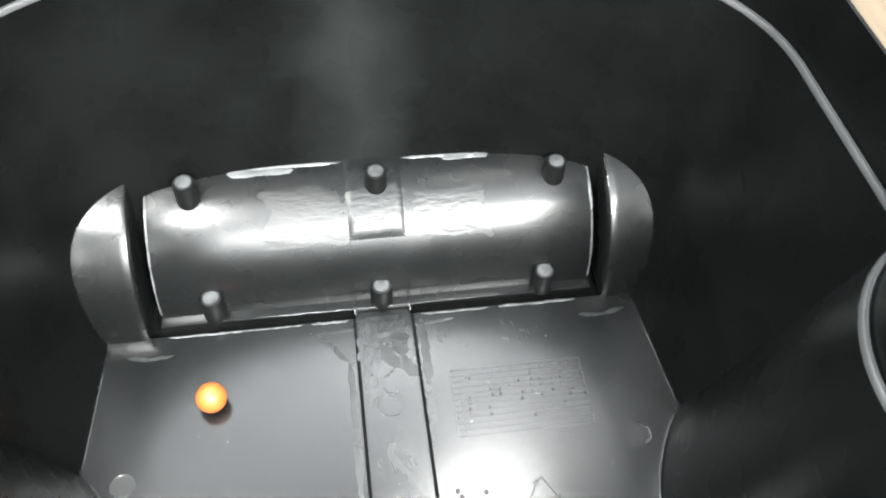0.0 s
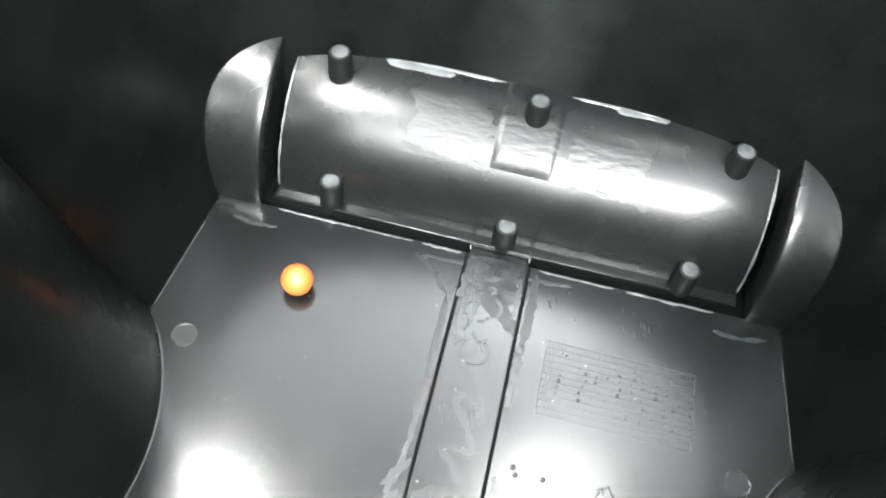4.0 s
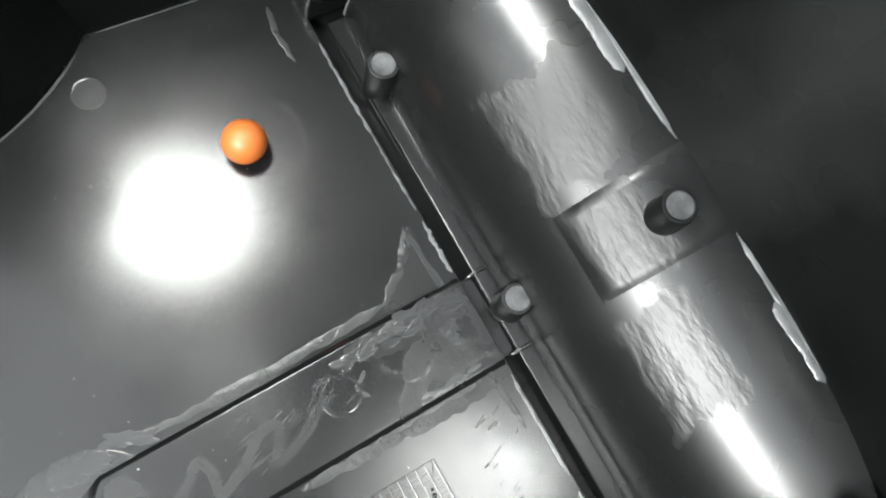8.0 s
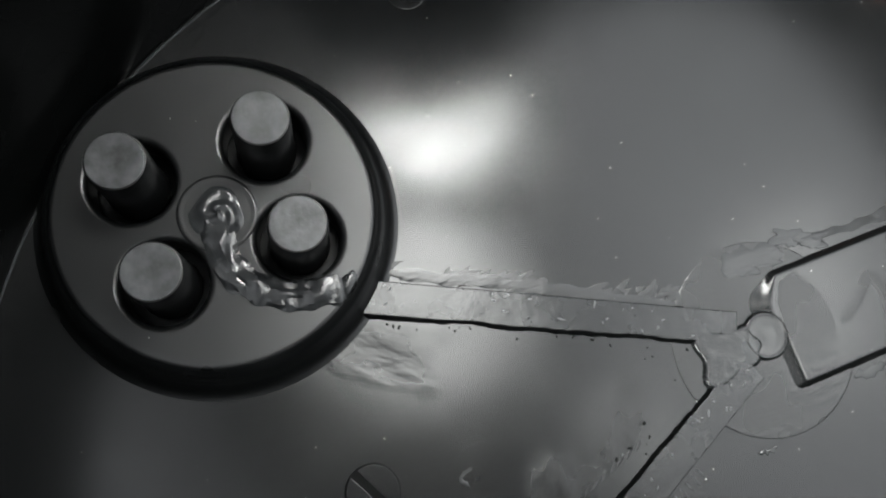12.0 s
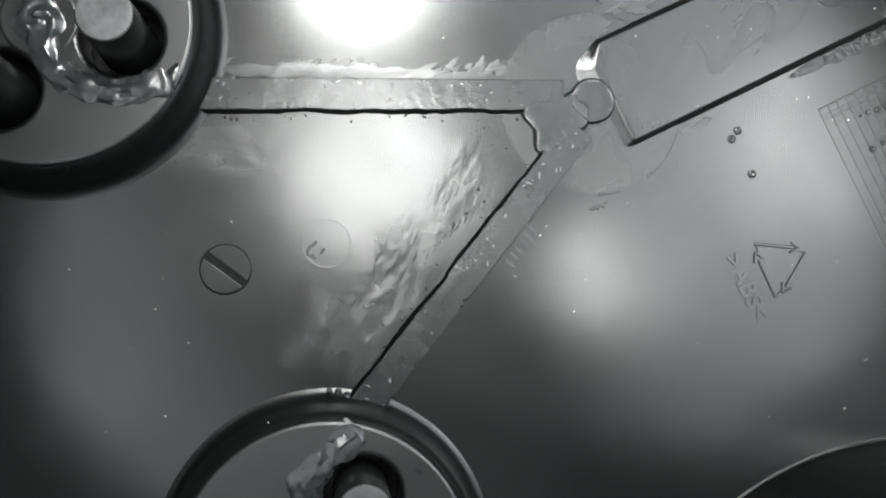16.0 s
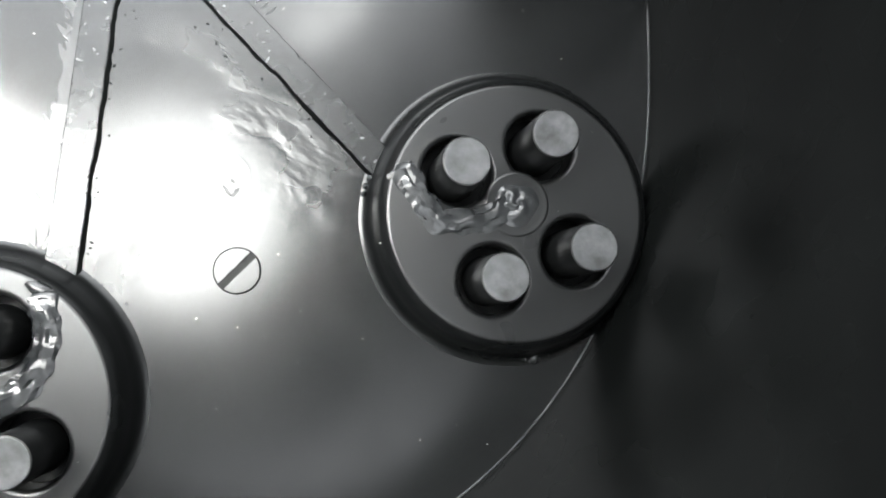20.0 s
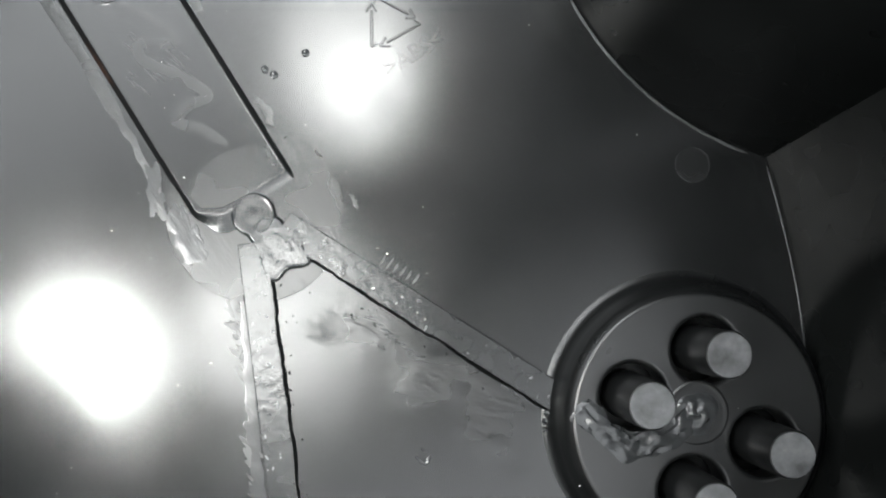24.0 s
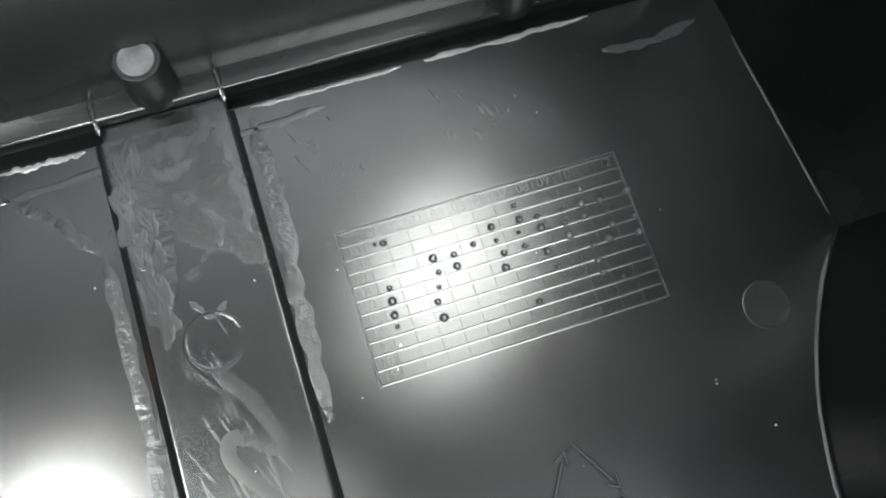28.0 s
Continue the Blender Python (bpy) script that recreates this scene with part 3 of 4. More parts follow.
for side in (-1, 1):
    outer, inner, foot = runner(side)
    strip = slab("runner", [outer + inner[::-1]], -0.5, 0.95, M_ARM, shell, 0.2, "narrow raised strip with a mottled rough top")
    bm = bmesh.new()
    rows = [[bm.verts.new((*p, 0.8)) for p in inner], [bm.verts.new((*p, 0.03)) for p in foot], [bm.verts.new((*p, -0.4)) for p in foot], [bm.verts.new((*p, -0.4)) for p in inner]]
    for a, b in zip(rows, rows[1:] + rows[:1]):
        for k in range(len(a) - 1):
            bm.faces.new((a[k], a[k + 1], b[k + 1], b[k]))
    # wall black here stands in for the dark walls mirrored in the flank
    part("torn_edge", bm, M_WALL, strip, "torn flank, painted black for its dark reflection")


def pad_point(u, v):
    """Lumpy melted plastic where the runners part."""
    x, y = -13 + 26 * u, -110 + 18 * v
    a = math.atan2(y + 98.5, x)
    reach = 4.6 + 5.2 * max(0, math.cos(a + 1.12)) ** 10 + 5.2 * max(0, math.cos(a + 2.02)) ** 10 + 1.2 * noise.noise(Vector((math.cos(a) * 1.6, math.sin(a) * 1.6, 3)))
    k = max(0.0, min(1.0, (reach - math.hypot(x, y + 98.5)) / 0.9))
    k = k * k * (3 - 2 * k)
    top = 0.95 + 0.07 * noise.noise(Vector((x * 0.35, y * 0.35, 2))) + 0.03 * noise.noise(Vector((x * 1.1, y * 1.1, 4)))
    return Vector((x, y, -0.3 + (top + 0.3) * k))


part("junction_pad", grid_sheet(pad_point, 64, 46), M_ARM, shell, "lumpy pad where rib and runners meet", 80)
part("junction_mark", lathe([(4.7, 0.3), (4.5, 0.86), (4.2, 1.0), (3.95, 0.98), (3.7, 0.9), (2.0, 0.86), (0.05, 0.88)], -0.4, -93, 0, 36), M_FLOOR, shell, "round ejector mark", 60)
part("milled_spot", lathe([(18.6, -0.2), (18.6, 0.05), (18.4, 0.1), (0.05, 0.1)], 0, -93.2, 0, 64), M_MILL, shell, "round milled spot on the floor round the junction")
arc = [(14.6 * math.cos(radians(k)), -93.2 + 14.6 * math.sin(radians(k))) for k in range(48, 133, 4)]
slab("milled_spot", [arc + [(-8.8, -86.2), (-5, -88.2), (0, -88.6), (5, -88.4), (9.2, -87)]], RIB_Z - 0.2, RIB_Z + 0.05, M_MILL, shell, 0.03, "round milled spot on the rib's end")


BOSS_Z = 8.6


def boss(cx, cy, tall, glue):
    """A raised round boss with four pins standing in countersunk holes."""
    ob = part("round_boss", lathe([(31.4, -0.12), (30.7, 0.06), (30.1, 0.28), (29.5, 0.7), (29.0, 1.5), (28.3, 3.6), (27.5, 6.8), (26.9, 7.9), (26.2, 8.4)], cx, cy, 0, 72, False), M_SIDE, shell, "raised round boss with four pins")
    spots = [(cx + sx * 8.9, cy + sy * 11.2) for sx in (-1, 1) for sy in (-1, 1)]
    slab("boss_top", [ring(cx, cy, 26.4, 72)] + [ring(x, y, 6.9, 36)[::-1] for x, y in spots], 1.0, BOSS_Z, M_BOSS, ob, 1.1, "", 3)
    part("boss_bottom", lathe([(27, 0), (0.05, 0)], cx, cy, 0.8, 40), M_WALL, ob)
    for x, y in spots:
        part("boss_pin", lathe(pin_profile(4.9, 4.6, tall + 4.4), x, y, 3.0, 32), M_PEG, ob, "round dark pin")
        part("pin_top", lathe(pin_top(4.6, tall + 4.4), x, y, 3.0, 32), M_PINTOP, ob, "dished pin end, painted pale for the light on it", 80)
    part("melted_bead", bead([(x, y, BOSS_Z - 0.35) for x, y in glue], 5.4, 1.0, 0.5, cx, 12, 12), M_GLUE, ob, "shiny lumpy melted bead")
    mx, my = cx + 0.6, cy + (1.5 if cx > 0 else 0)
    part("centre_mark", lathe([(6.6, -0.1), (6.4, 0.12), (6.0, 0.16), (5.4, 0.06), (0.05, 0.04)], mx, my, BOSS_Z, 40), M_BOSS, ob, "shallow ring in the middle of the boss", 60)

    def swirl_point(u, v):
        a, r = math.tau * u, 4.6 * v
        lump = 0.22 * math.sin(2 * a + 2.2 * r) + 0.4 * noise.noise(Vector((math.cos(a) * r * 0.6, math.sin(a) * r * 0.6, cx)))
        dome = max(0.0, 1 - (v * (1 + 0.12 * math.sin(3 * a + cx))) ** 2)
        return Vector((mx + r * math.cos(a), my + r * math.sin(a), BOSS_Z - 0.05 + dome * (1.05 + lump)))

    part("melted_blob", grid_sheet(swirl_point, 44, 12), M_GLUE, ob, "shiny swirled blob of melted plastic", 80)
    return ob


boss(54.6, -177.8, 13.3, [(35.5, -161.5), (36.7, -168.0), (39.9, -174.5), (45.1, -176.6), (51.0, -176.6), (54.4, -175.0)])
boss(-53.6, -180.3, 12.6, [(-34.5, -164.5), (-35.2, -170.7), (-38.0, -177.1), (-43.2, -180.7), (-48.2, -181.4), (-53.0, -181.4)])

# the runners climb the bosses' sides
for pts in ([(33.8, -160.6, 0.7), (34.5, -161.3, 3.6), (35.3, -162.1, 7.4), (37.0, -163.8, 8.3)], [(-32.4, -161.7, 0.7), (-33.2, -162.4, 3.8), (-34.0, -163.1, 7.6), (-36.0, -164.9, 8.3)]):
    part("runner_end", bead(pts, 6.0, 0.7, 0.25, pts[0][0], 8, 6), M_ARM, shell, "rough strip climbing the boss's side", 60)
for x, y, z, w, h in ((27.6, -164.2, 0.2, 1.0, 2.4), (28.6, -162.8, 0.1, 1.3, 0.9), (30.0, -161.6, 0.1, 1.6, 0.8), (50.6, -207.4, 0.0, 2.2, 1.0), (48.6, -206.9, 0.0, 1.4, 0.7), (53.6, -207.8, 0.0, 0.9, 0.5), (58.2, -207.2, 0.0, 0.7, 0.4), (61.8, -206.4, 0.0, 0.8, 0.5)):
    part("burr", lathe([(w * 0.7, -0.2), (w * 0.6, h * 0.25), (w * 0.35, h * 0.6), (w * 0.12, h), (0.03, h * 1.02)], x, y, z, 9), M_GLUE, shell, "small torn burr at the boss's foot", 80)

# ---- slotted round plug ----
sc = Vector((-1.1, -171.3))
sd = Vector((8.1, 3.9)).normalized()
plug = [sc + Vector((math.cos(k / 40 * math.tau), math.sin(k / 40 * math.tau))) * 4.5 for k in range(40)]
sn = Vector((-sd.y, sd.x))
up = sorted([p for p in plug if (p - sc).dot(sn) > 0.42], key=lambda p: math.atan2((p - sc).dot(sn), (p - sc).dot(sd)))
dn = sorted([p for p in plug if (p - sc).dot(sn) < -0.42], key=lambda p: math.atan2((p - sc).dot(sn), (p - sc).dot(sd)))
plug_ob = part("slotted_plug", lathe([(4.75, -0.3), (4.75, 0.05), (4.6, 0.12), (0.05, 0.12)], sc.x, sc.y, 0, 40), M_WALL, shell, "round plug with a straight slot")
for half in (up, dn):
    slab("plug_half", [[tuple(p) for p in half]], 0.0, 0.5, M_FLOOR, plug_ob, 0.12)

# ---- small ejector marks ----
for x, y in ((86, -133.6), (-86, -134), (84, -55.5), (-90, -52.5)):
    part("ejector_mark", lathe([(4.0, 0), (4.0, 0.06), (3.8, 0.1), (3.5, 0.05), (0.05, 0.05)], x, y, 0, 32), M_MARK, shell, "shallow round ejector mark", 8)

# ---- date grid with punched dots ----
GX0, GX1, GY0, GY1 = 21.5, 69.0, -49.2, -24.2
date_grid = part("date_grid", join(stroke((GX0 - 0.3, GY0 - 0.3), (GX0 - 0.3, GY1 + 0.3), 0.25, -0.1, 0.12), stroke((GX0 - 0.3, GY1 + 0.3), (GX1 + 0.3, GY1 + 0.3), 0.25, -0.1, 0.12),
                                      stroke((GX1 + 0.3, GY0 - 0.3), (GX1 + 0.3, GY1 + 0.3), 0.25, -0.1, 0.12)), M_SMEAR, shell, "moulded date grid of thin raised lines")
for k in range(12):
    y = GY0 + (GY1 - GY0) * k / 11
    part("grid_line", stroke((GX0, y - 0.0), (GX1, y - 0.2), 0.36, 0, 0.05), M_LINE, date_grid)
for k in range(14):
    x = GX0 + (GX1 - GX0) * k / 13
    part("grid_line", stroke((x, GY0), (x, GY1), 0.12, 0, 0.035), M_LINE, date_grid)
part("corner_stroke", stroke((GX0 + 0.3, GY1 - 0.4), (GX0 + 3.4, GY1 - 2.0), 0.35, 0, 0.25), M_LINE, date_grid)


def text_mesh(name, body, size, x, y, parent, label="", bold=0.0, z=0.05):
    """Raised letters in the built-in font, centred on x, standing on y."""
    fc = bpy.data.curves.new(name, "FONT")
    fc.body, fc.size, fc.extrude, fc.align_x, fc.offset = body, size * MM, 0.11 * MM, "CENTER", bold * MM
    fo = new(name, fc)
    me = bpy.data.meshes.new_from_object(fo.evaluated_get(bpy.context.evaluated_depsgraph_get()))
    bpy.data.objects.remove(fo)
    me.transform(Matrix.Translation((x * MM, y * MM, z * MM)))
    return link_mesh(name, me, M_LINE, parent, label)


for k in range(1, 13):
    text_mesh("month_number", "%02d" % k, 2.3, GX0 + (GX1 - GX0) * (k + 0.5) / 13, GY1 - 1.95, date_grid)
for k in range(10):
    text_mesh("year_number", str(10 + k), 2.2, GX0 + (GX1 - GX0) * 0.5 / 13, GY1 - (GY1 - GY0) * (k + 1.85) / 11, date_grid)
DOTS = ((26.8, -27.5), (28.1, -27.7), (35, -32.4), (35.2, -34.8), (38.3, -34.7), (34.5, -37.1), (33.6, -39.3), (26.8, -37.1), (27, -35), (26.5, -39.3), (26.4, -41.2), (38.4, -32.8),
        (33.8, -42), (41.9, -32.1), (45.6, -30.2), (45.7, -32.6), (46.2, -34.9), (45.7, -37.3), (50.2, -27.9), (50.4, -30.3), (49.5, -32.4), (53.3, -30.7), (53.4, -32.7), (49.8, -34.8),
        (53, -36.7), (57.5, -30.9), (57.4, -33.1), (57.3, -35.3), (53.8, -39.7), (49.1, -44.1), (53.1, -44.2), (61.6, -28.4), (61, -30.7), (60.8, -32.9), (64.1, -31.1), (64.7, -33.3),
        (64.7, -35.6), (63.4, -37.6), (60.5, -38), (60.4, -40.4), (56.9, -42.2), (60.4, -42.6), (69.2, -30.8), (68.8, -35.3), (68.5, -38), (63.4, -44.2))
for k, (x, y) in enumerate(DOTS):
    r = 0.34 + 0.26 * ((k * 7) % 5) / 4
    part("punched_dot", lathe([(r * 1.3, 0), (r * 1.1, 0.3), (r * 0.75, 0.55), (r * 0.3, 0.66), (0.03, 0.66)], x, y, 0, 12), M_GLUE, date_grid)
for x, y in ((18.8, -69.6), (17.8, -67.6), (27, -69)):
    part("punched_dot", lathe([(0.95, 0), (0.8, 0.3), (0.5, 0.42), (0.3, 0.25), (0.03, 0.2)], x, y, 0, 14), M_GLUE, shell)

# ---- recycling sign with the letters ABS ----
TRI = [Vector((45.8, -65.3)), Vector((52.3, -76.3)), Vector((39.5, -75.9))]
arrows = []
for k in range(3):
    a, b = TRI[k], TRI[(k + 1) % 3]
    d = (b - a).normalized()
    n2 = Vector((-d.y, d.x))
    p, q = a + d * 0.8, b - d * 3.6
    bmk = join(stroke(p, q, 0.75, 0, 0.36), stroke(q + d * 1.6, q - d * 0.3 + n2 * 1.1, 0.65, 0, 0.36), stroke(q + d * 1.6, q - d * 0.3 - n2 * 1.1, 0.65, 0, 0.36),
               stroke(a + d * 0.8, a + d * 0.8 + (TRI[k - 1] - a).normalized() * 1.6, 0.5, 0, 0.26))
    arrows.append(bmk)
sign = part("recycling_sign", join(*arrows), M_LINE, shell, "raised recycling triangle over the letters ABS")
text_mesh("letters", ">ABS<", 5.2, 46.8, -82.6, sign, "raised letters ABS between arrow marks", 0.06, 0.12)

# ---- scrapes, smears and squiggle ----
SCRAPES = (
    ([(-27.5, -3), (-20, -9), (-14, -17)], 2.2, M_TORN),
    ([(-14, -17), (-13.4, -38), (-13.6, -62), (-14.8, -80)], 2.2, M_TORN),
    ([(-14, -83), (-15, -90), (-14.5, -96)], 4.5, M_SCRAPE, 0.12),
    ([(13.6, -1), (14.0, -12), (13.6, -24), (13.0, -34), (12.6, -52)], 2.6, M_TORN),
    ([(-9, -103), (-19, -122), (-27, -138), (-36, -157)], 2.2, M_SCRAPE),
    ([(-28, -4.0), (-10, -3.2), (12, -3.4), (26, -2.4)], 1.6, M_SCRAPE),
    ([(-92, -6), (-84, -7.2), (-76, -6.6)], 1.4, M_SMEAR),
    ([(74, -6), (82, -6.8), (92, -5)], 1.6, M_SMEAR),
)
for k, (pts, w, mat, *lift) in enumerate(SCRAPES):
    part("scrape", ragged(pts, w, sum(lift), 0.55, 3.3 * k, 14, 0.1, 0.32), mat, shell, "pale torn scrape on the plastic")


def shaving(x, y, along, across, deg, z, seed, lift=1.0):
    """One shallow feathered mark: a thin dished lick of plastic with a torn outline, tilted a little."""
    rng_s = random.Random(seed)
    d = Vector((math.cos(radians(deg)), math.sin(radians(deg)), 0))
    e = Vector((-d.y, d.x, 0))
    tip, lean = rng_s.uniform(-0.012, 0.012), rng_s.uniform(-0.03, 0.03)

    def at(u, v):
        w = across * (0.25 + 0.75 * math.sin(math.pi * min(1, 0.12 + u * 0.9))) * (1 + 0.5 * noise.noise(Vector((u * 5, seed, v * 2))))
        a = along * (u - 0.5) + 0.12 * along * noise.noise(Vector((v * 4, seed * 1.7, 1)))
        b = w * (v - 0.5)
        rim = min(1, 5 * min(u, 1 - u), 4 * min(v, 1 - v))
        return Vector((x, y, z - 0.02)) + d * a + e * b + Vector((0, 0, 0.022 + lift * (0.008 + rim * (0.05 + 0.035 * math.cos(6 * v)) + tip * a * rim + lean * b * rim)))
    return grid_sheet(at, 14, 6)


def scrape_field(count, seed, place, along, across, z=0.0, material=None, label="feathered pale scrape on the plastic", lift=1.0):
    """Many licks side by side; place(rng) gives the middle and the direction of each."""
    rng_f = random.Random(seed)
    for k in range(count):
        x, y, deg = place(rng_f)
        part("scrape", shaving(x, y, along * rng_f.uniform(0.5, 1.5), across * rng_f.uniform(0.5, 1.5), deg, z + 0.004 * (k % 7), seed * 50 + k, lift), material or M_SCUFF, shell, label, 80)


def outer_left(rng_f):
    t = 0.05 + 0.93 * rng_f.random()
    off = 4.0 + 2.2 * rng_f.random()
    return -3.6 - 29.4 * t - off * 0.9, -98 - 63.5 * t + off * 0.43, rng_f.gauss(95, 14)


scrape_field(60, 5, outer_left, 3.6, 1.1)
scrape_field(18, 7, lambda r: (r.uniform(-16.5, -12.5), r.uniform(-92, -74), r.gauss(80, 14)), 5.5, 2.0, 0.1, M_SCRAPE, "bright torn patch beside the rib")
scrape_field(26, 8, lambda r: (r.uniform(-7.5, 4), r.uniform(-60, -31), r.gauss(104, 7)), 7.0, 0.35, RIB_Z, M_MARK, "fine bright scratches on the rib", 0.25)
scrape_field(30, 9, lambda r: (r.uniform(18, 62), r.uniform(-15, -4), r.gauss(112, 6)), 2.6, 0.4, 0.0, M_MARK, "short fine scratches on the floor", 0.3)
brushed = []
corners = ((-9.6, -1), (-2.6, -1), (-2.9, -4), (-3.2, -11), (-2.4, -17), (-3.4, -23), (-5.6, -29), (-7.4, -32), (-9.6, -30), (-9.7, -15))
for (x0, y0), (x1, y1) in zip(corners, corners[1:] + corners[:1]):
    for k in range(6):
        x, y = x0 + (x1 - x0) * k / 6, y0 + (y1 - y0) * k / 6
        brushed.append((max(-9.8, x + 1.4 * noise.noise(Vector((x * 0.5, y * 0.5, 11)))), min(-0.6, y + 0.9 * noise.noise(Vector((x * 0.5, y * 0.5, 15))))))
slab("scrape", [brushed[::-1]], RIB_Z - 0.1, RIB_Z + 0.05, M_BRUSH, shell, 0.03, "brushed pale patch along the rib's edge")
scrape_field(34, 12, lambda r: (r.uniform(-9.6, -4.5), r.uniform(-32, -2), r.gauss(96, 24)), 4.6, 1.7, RIB_Z + 0.04, M_SCRAPE, "bright torn licks along the rib's edge", 1.6)
part("ring_mark", lathe([(5.1, -0.02), (4.95, 0.006), (4.6, 0.012), (4.4, 0.006), (4.2, -0.02)], 2.6, -152.6, 0, 40, False), M_FLOOR, shell, "faint ring mark on the floor")
tri = []
for (x0, y0), (x1, y1) in zip(((-28, -2.6), (-11.9, -2.6), (-12.2, -20), (-16, -13)), ((-11.9, -2.6), (-12.2, -20), (-16, -13), (-28, -2.6))):
    for k in range(8):
        x, y = x0 + (x1 - x0) * k / 8, y0 + (y1 - y0) * k / 8
        tri.append((x + 0.5 * noise.noise(Vector((x * 0.7, y * 0.7, 1))), y + 0.7 * noise.noise(Vector((x * 0.7, y * 0.7, 5)))))
slab("scrape", [tri[::-1]], -0.1, 0.05, M_MILL, shell, 0.02, "hazy scraped corner beside the rib")
part("squiggle", ragged([(-2.2, -39.4), (1.4, -43.6), (4.5, -50.4), (4.4, -53.2), (1.0, -51.0), (-2.2, -50.2), (-2.4, -53.6), (2.3, -60.6), (4.6, -66.6), (0.4, -66.2), (-3.4, -67.8), (0, -72.5), (2.7, -77.5)],
                        2.3, RIB_Z, 0.16, 71, 12, 0.03, 0.12), M_MARK, shell, "pale zigzag smear on the rib")
part("ring_mark", lathe([(4.8, -0.02), (4.6, 0.07), (4.3, 0.07), (4.0, -0.02)], -0.8, -35.0, RIB_Z, 36, False), M_RIB, shell, "faint ring mark on the rib")
for k, (pts, w) in enumerate((([(-8.2, -6), (-8.8, -14), (-8.4, -24)], 1.2), ([(8.6, -4), (8.9, -12), (8.7, -20)], 1.6), ([(-6, -5), (-2, -7), (3, -5.5)], 1.8), ([(2, -14), (4.5, -17), (3.5, -21)], 1.2), ([(-3, -28), (-0.5, -31), (2.5, -29.5)], 1.0))):
    part("scrape", ragged(pts, w, RIB_Z - 0.02, 0.8, 240 + k, 14, 0.06, 0.35), M_SCRAPE, shell, "pale torn scrape on the rib")
for k in range(7):
    x, y = 8.2 + 0.62 * k, -123.5 - 2.0 * k
    part("scratch", ragged([(x, y), (x + 0.8, y - 0.8), (x + 1.7, y - 1.6 - (k % 3) * 0.3)], 0.45, 0.0, 0.5, 190 + k, 6, 0.05, 0.5), M_SCRAPE, shell, "short scratch beside the runner")
for k in range(6):
    x, y = 16.6 + 0.7 * k, -115.8 - 1.45 * k
    part("scratch", ragged([(x, y), (x + 1.1, y + 0.4), (x + 2.0 + (k % 2) * 0.5, y + 1.0)], 0.5, 0.0, 0.5, 210 + k, 6, 0.05, 0.5), M_SCRAPE, shell, "short scratch beside the runner")
for k, (pts, w) in enumerate((([(18.9, -99.5), (19.2, -101.5), (18.6, -103.5)], 0.9), ([(13.2, -71.5), (13.3, -75.0), (13.0, -79.0)], 1.8), ([(1.4, -154.0), (2.2, -156.4), (4.4, -155.6)], 0.7), ([(3.2, -153.2), (3.9, -154.6)], 0.5))):
    part("scrape", ragged(pts, w, 0.1 if k == 0 else 0.0, 0.7, 220 + k, 10, 0.1, 0.4), M_SCRAPE, shell, "pale torn scrape on the plastic")
for k, (x0, x1, w) in enumerate(((-78, -50, 0.7), (-52, -30, 0.5), (-27, -13, 1.0), (14, 40, 0.6), (44, 74, 0.9))):
    part("torn_burr", ragged([(x0, 0.8), ((x0 + x1) / 2, 0.65), (x1, 0.8)], w, 0.0, 0.8, 170 + k, 16, 0.12, 0.4), M_FLASH, shell, "bright torn burr along the groove")
edge = [p for p in grown(LOW, -0.35) if p[1] < -2.5]
for side in (-1, 1):
    run = [p for p in edge if p[0] * side > 0]
    run.sort(key=lambda p: LOW.index(min(LOW, key=lambda q: (q[0] - p[0]) ** 2 + (q[1] - p[1]) ** 2)))
    for name, y0, y1 in (("side_edge", -48, -2), ("arch_lip", -141, -47), ("tail_edge", -240, -141)):
        pts = [(x, y, -0.15) for x, y in run if y0 <= y <= y1]
        wide = 0.7 if name == "arch_lip" else 0.5
        part(name, bead(pts, wide, wide * 0.5, 0.35, side * 4.0, 6, 2), M_RIM, shell, "thin pale edge line where floor meets wall")

for k, (r, a0, a1) in enumerate(((12.5, 200, 330), (15.5, 250, 380), (14, 30, 130))):
    pts = [(-61.5 + r * math.cos(radians(a0 + (a1 - a0) * q / 6)), -27 + r * math.sin(radians(a0 + (a1 - a0) * q / 6))) for q in range(7)]
    part("swirl", ragged(pts, 0.9, -0.03, 0.4, 150 + k, 8, 0.045, 0.4), M_FLOOR, shell, "faint circular rub mark")

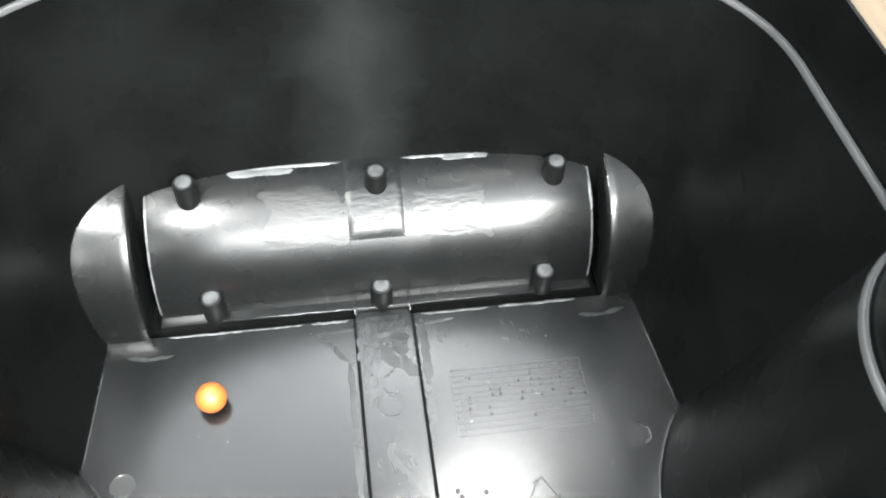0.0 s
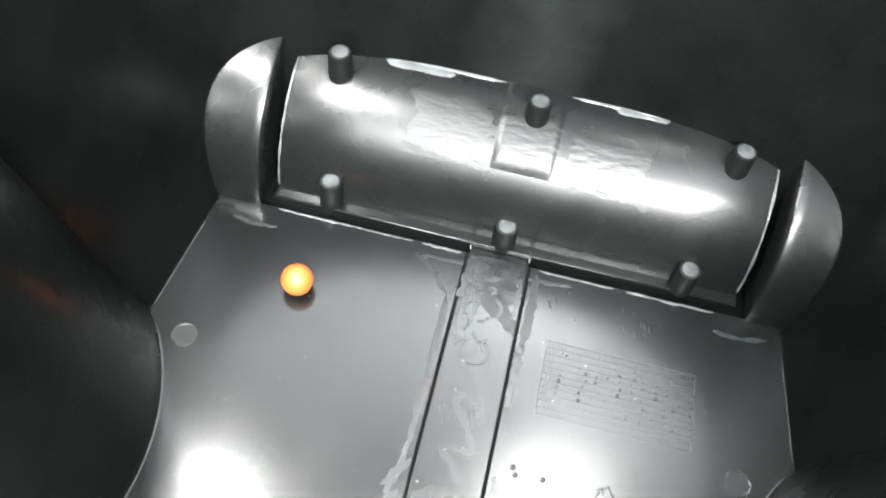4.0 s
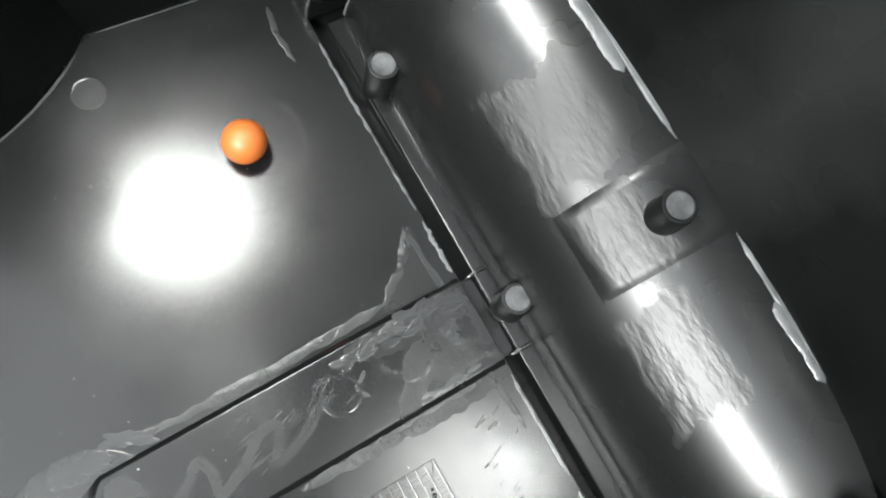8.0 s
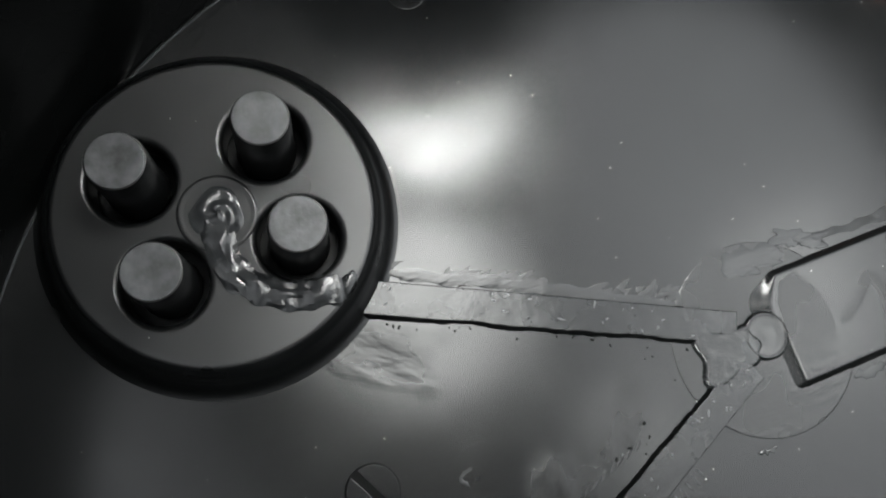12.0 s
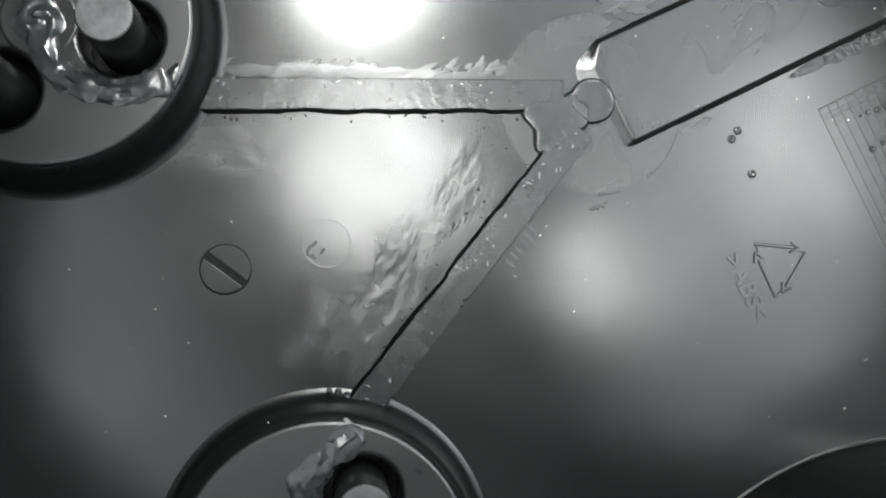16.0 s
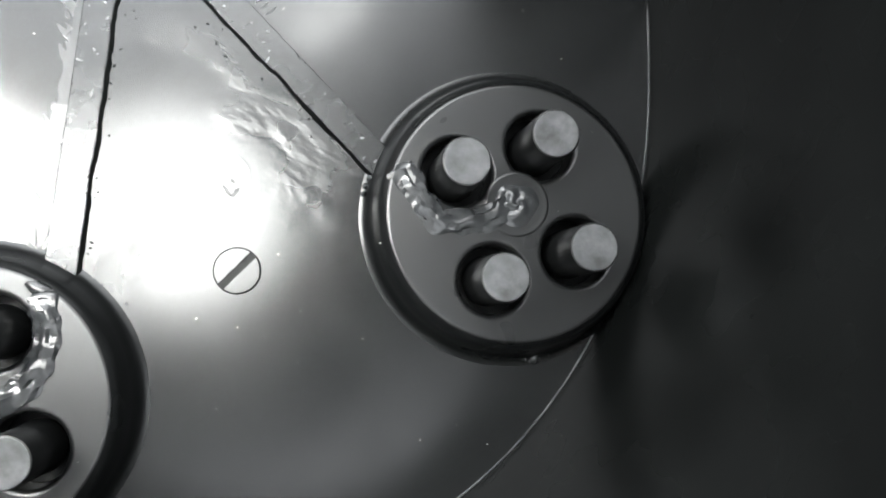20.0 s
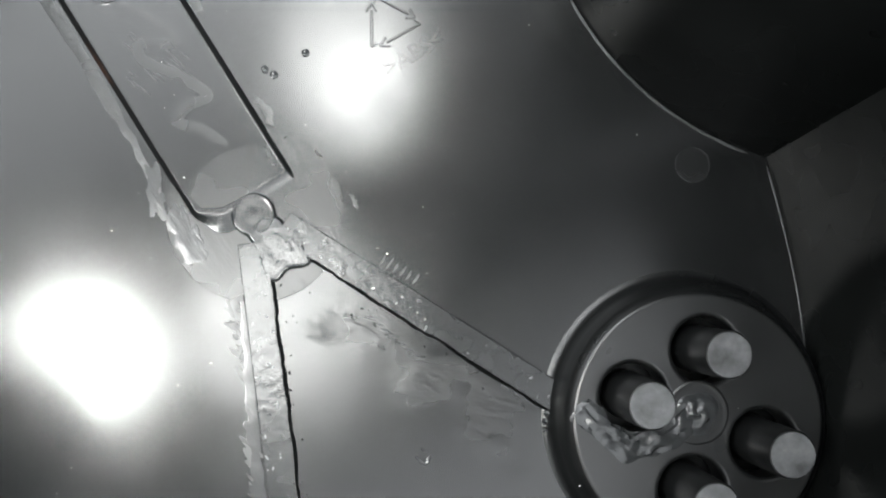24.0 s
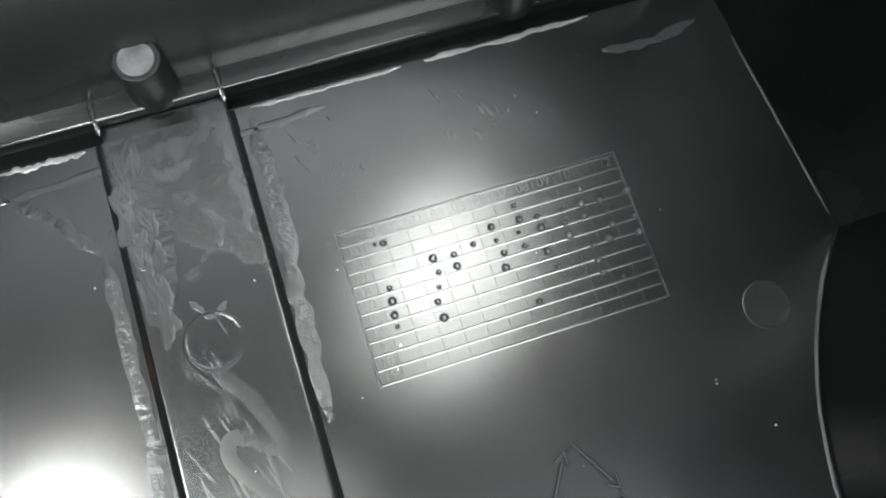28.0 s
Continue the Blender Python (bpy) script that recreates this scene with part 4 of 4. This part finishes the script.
# ---- loose things ----
bm = bmesh.new()
bmesh.ops.create_uvsphere(bm, u_segments=40, v_segments=24, radius=5.2)
for v in bm.verts:
    v.co = v.co * (1 + 0.006 * math.exp(-(v.co.z / 0.5) ** 2)) + Vector((-61.5, -27.0, 5.2))
tagged(part("ball", bm, M_ORANGE, None, "", 80), "small orange plastic ball resting on the dark floor", "ball")

rng = random.Random(7)
specks = bmesh.new()
for k in range(130):
    x, y = rng.uniform(-80, 80), rng.uniform(-225, -3)
    r = rng.choice((0.05, 0.06, 0.07, 0.1))
    z = RIB_Z if abs(x) < 10 and y > -90 else 0.0
    if (abs(x) - 54.6) ** 2 + (y + 179) ** 2 < 29 ** 2:
        z = BOSS_Z
        if min((abs(abs(x) - 54.6) - 8.9) ** 2 + (abs(y + 179) - 11.2) ** 2, 999) < 60:
            continue
    bmesh.ops.create_icosphere(specks, subdivisions=1, radius=r, matrix=Matrix.Translation((x, y, z + r * 0.5)) @ Matrix.Diagonal((rng.uniform(0.6, 2.2), 1, 0.6, 1)))
tagged(part("dust", specks, M_DUST), "tiny pale dust specks scattered over the plastic", "dust", kind="stuff")

flakes = bmesh.new()
for k in range(46):
    side = 1 if k % 2 else -1
    t = rng.random()
    x, y = side * (3.6 + 29.6 * t + rng.uniform(-2.6, 2.4)), -98 - 62.5 * t
    r = rng.uniform(0.10, 0.26)
    bmesh.ops.create_icosphere(flakes, subdivisions=1, radius=r, matrix=Matrix.Translation((x, y, 0.98)) @ Matrix.Rotation(rng.uniform(0, 3), 4, "Z") @ Matrix.Diagonal((rng.uniform(1.0, 3.6), 1, 0.5, 1)))
tagged(part("flakes", flakes, M_FLASH), "small pale plastic flakes stuck on the runners", "flakes", kind="stuff")
crumbs = bmesh.new()
for k in range(40):
    side = 1 if k % 2 else -1
    t = rng.random()
    x, y = side * (3.6 + 29.8 * t - 4.0 - abs(rng.gauss(0, 2.2))), -98 - 62.5 * t - 1.5
    r = rng.uniform(0.12, 0.3)
    bmesh.ops.create_icosphere(crumbs, subdivisions=1, radius=r, matrix=Matrix.Translation((x, y, r * 0.4)) @ Matrix.Rotation(rng.uniform(0, 3), 4, "Z") @ Matrix.Diagonal((rng.uniform(0.8, 2.4), 1, 0.7, 1)))
tagged(part("crumbs", crumbs, M_WALL), "small dark plastic crumbs along the runners", "crumbs", kind="stuff")
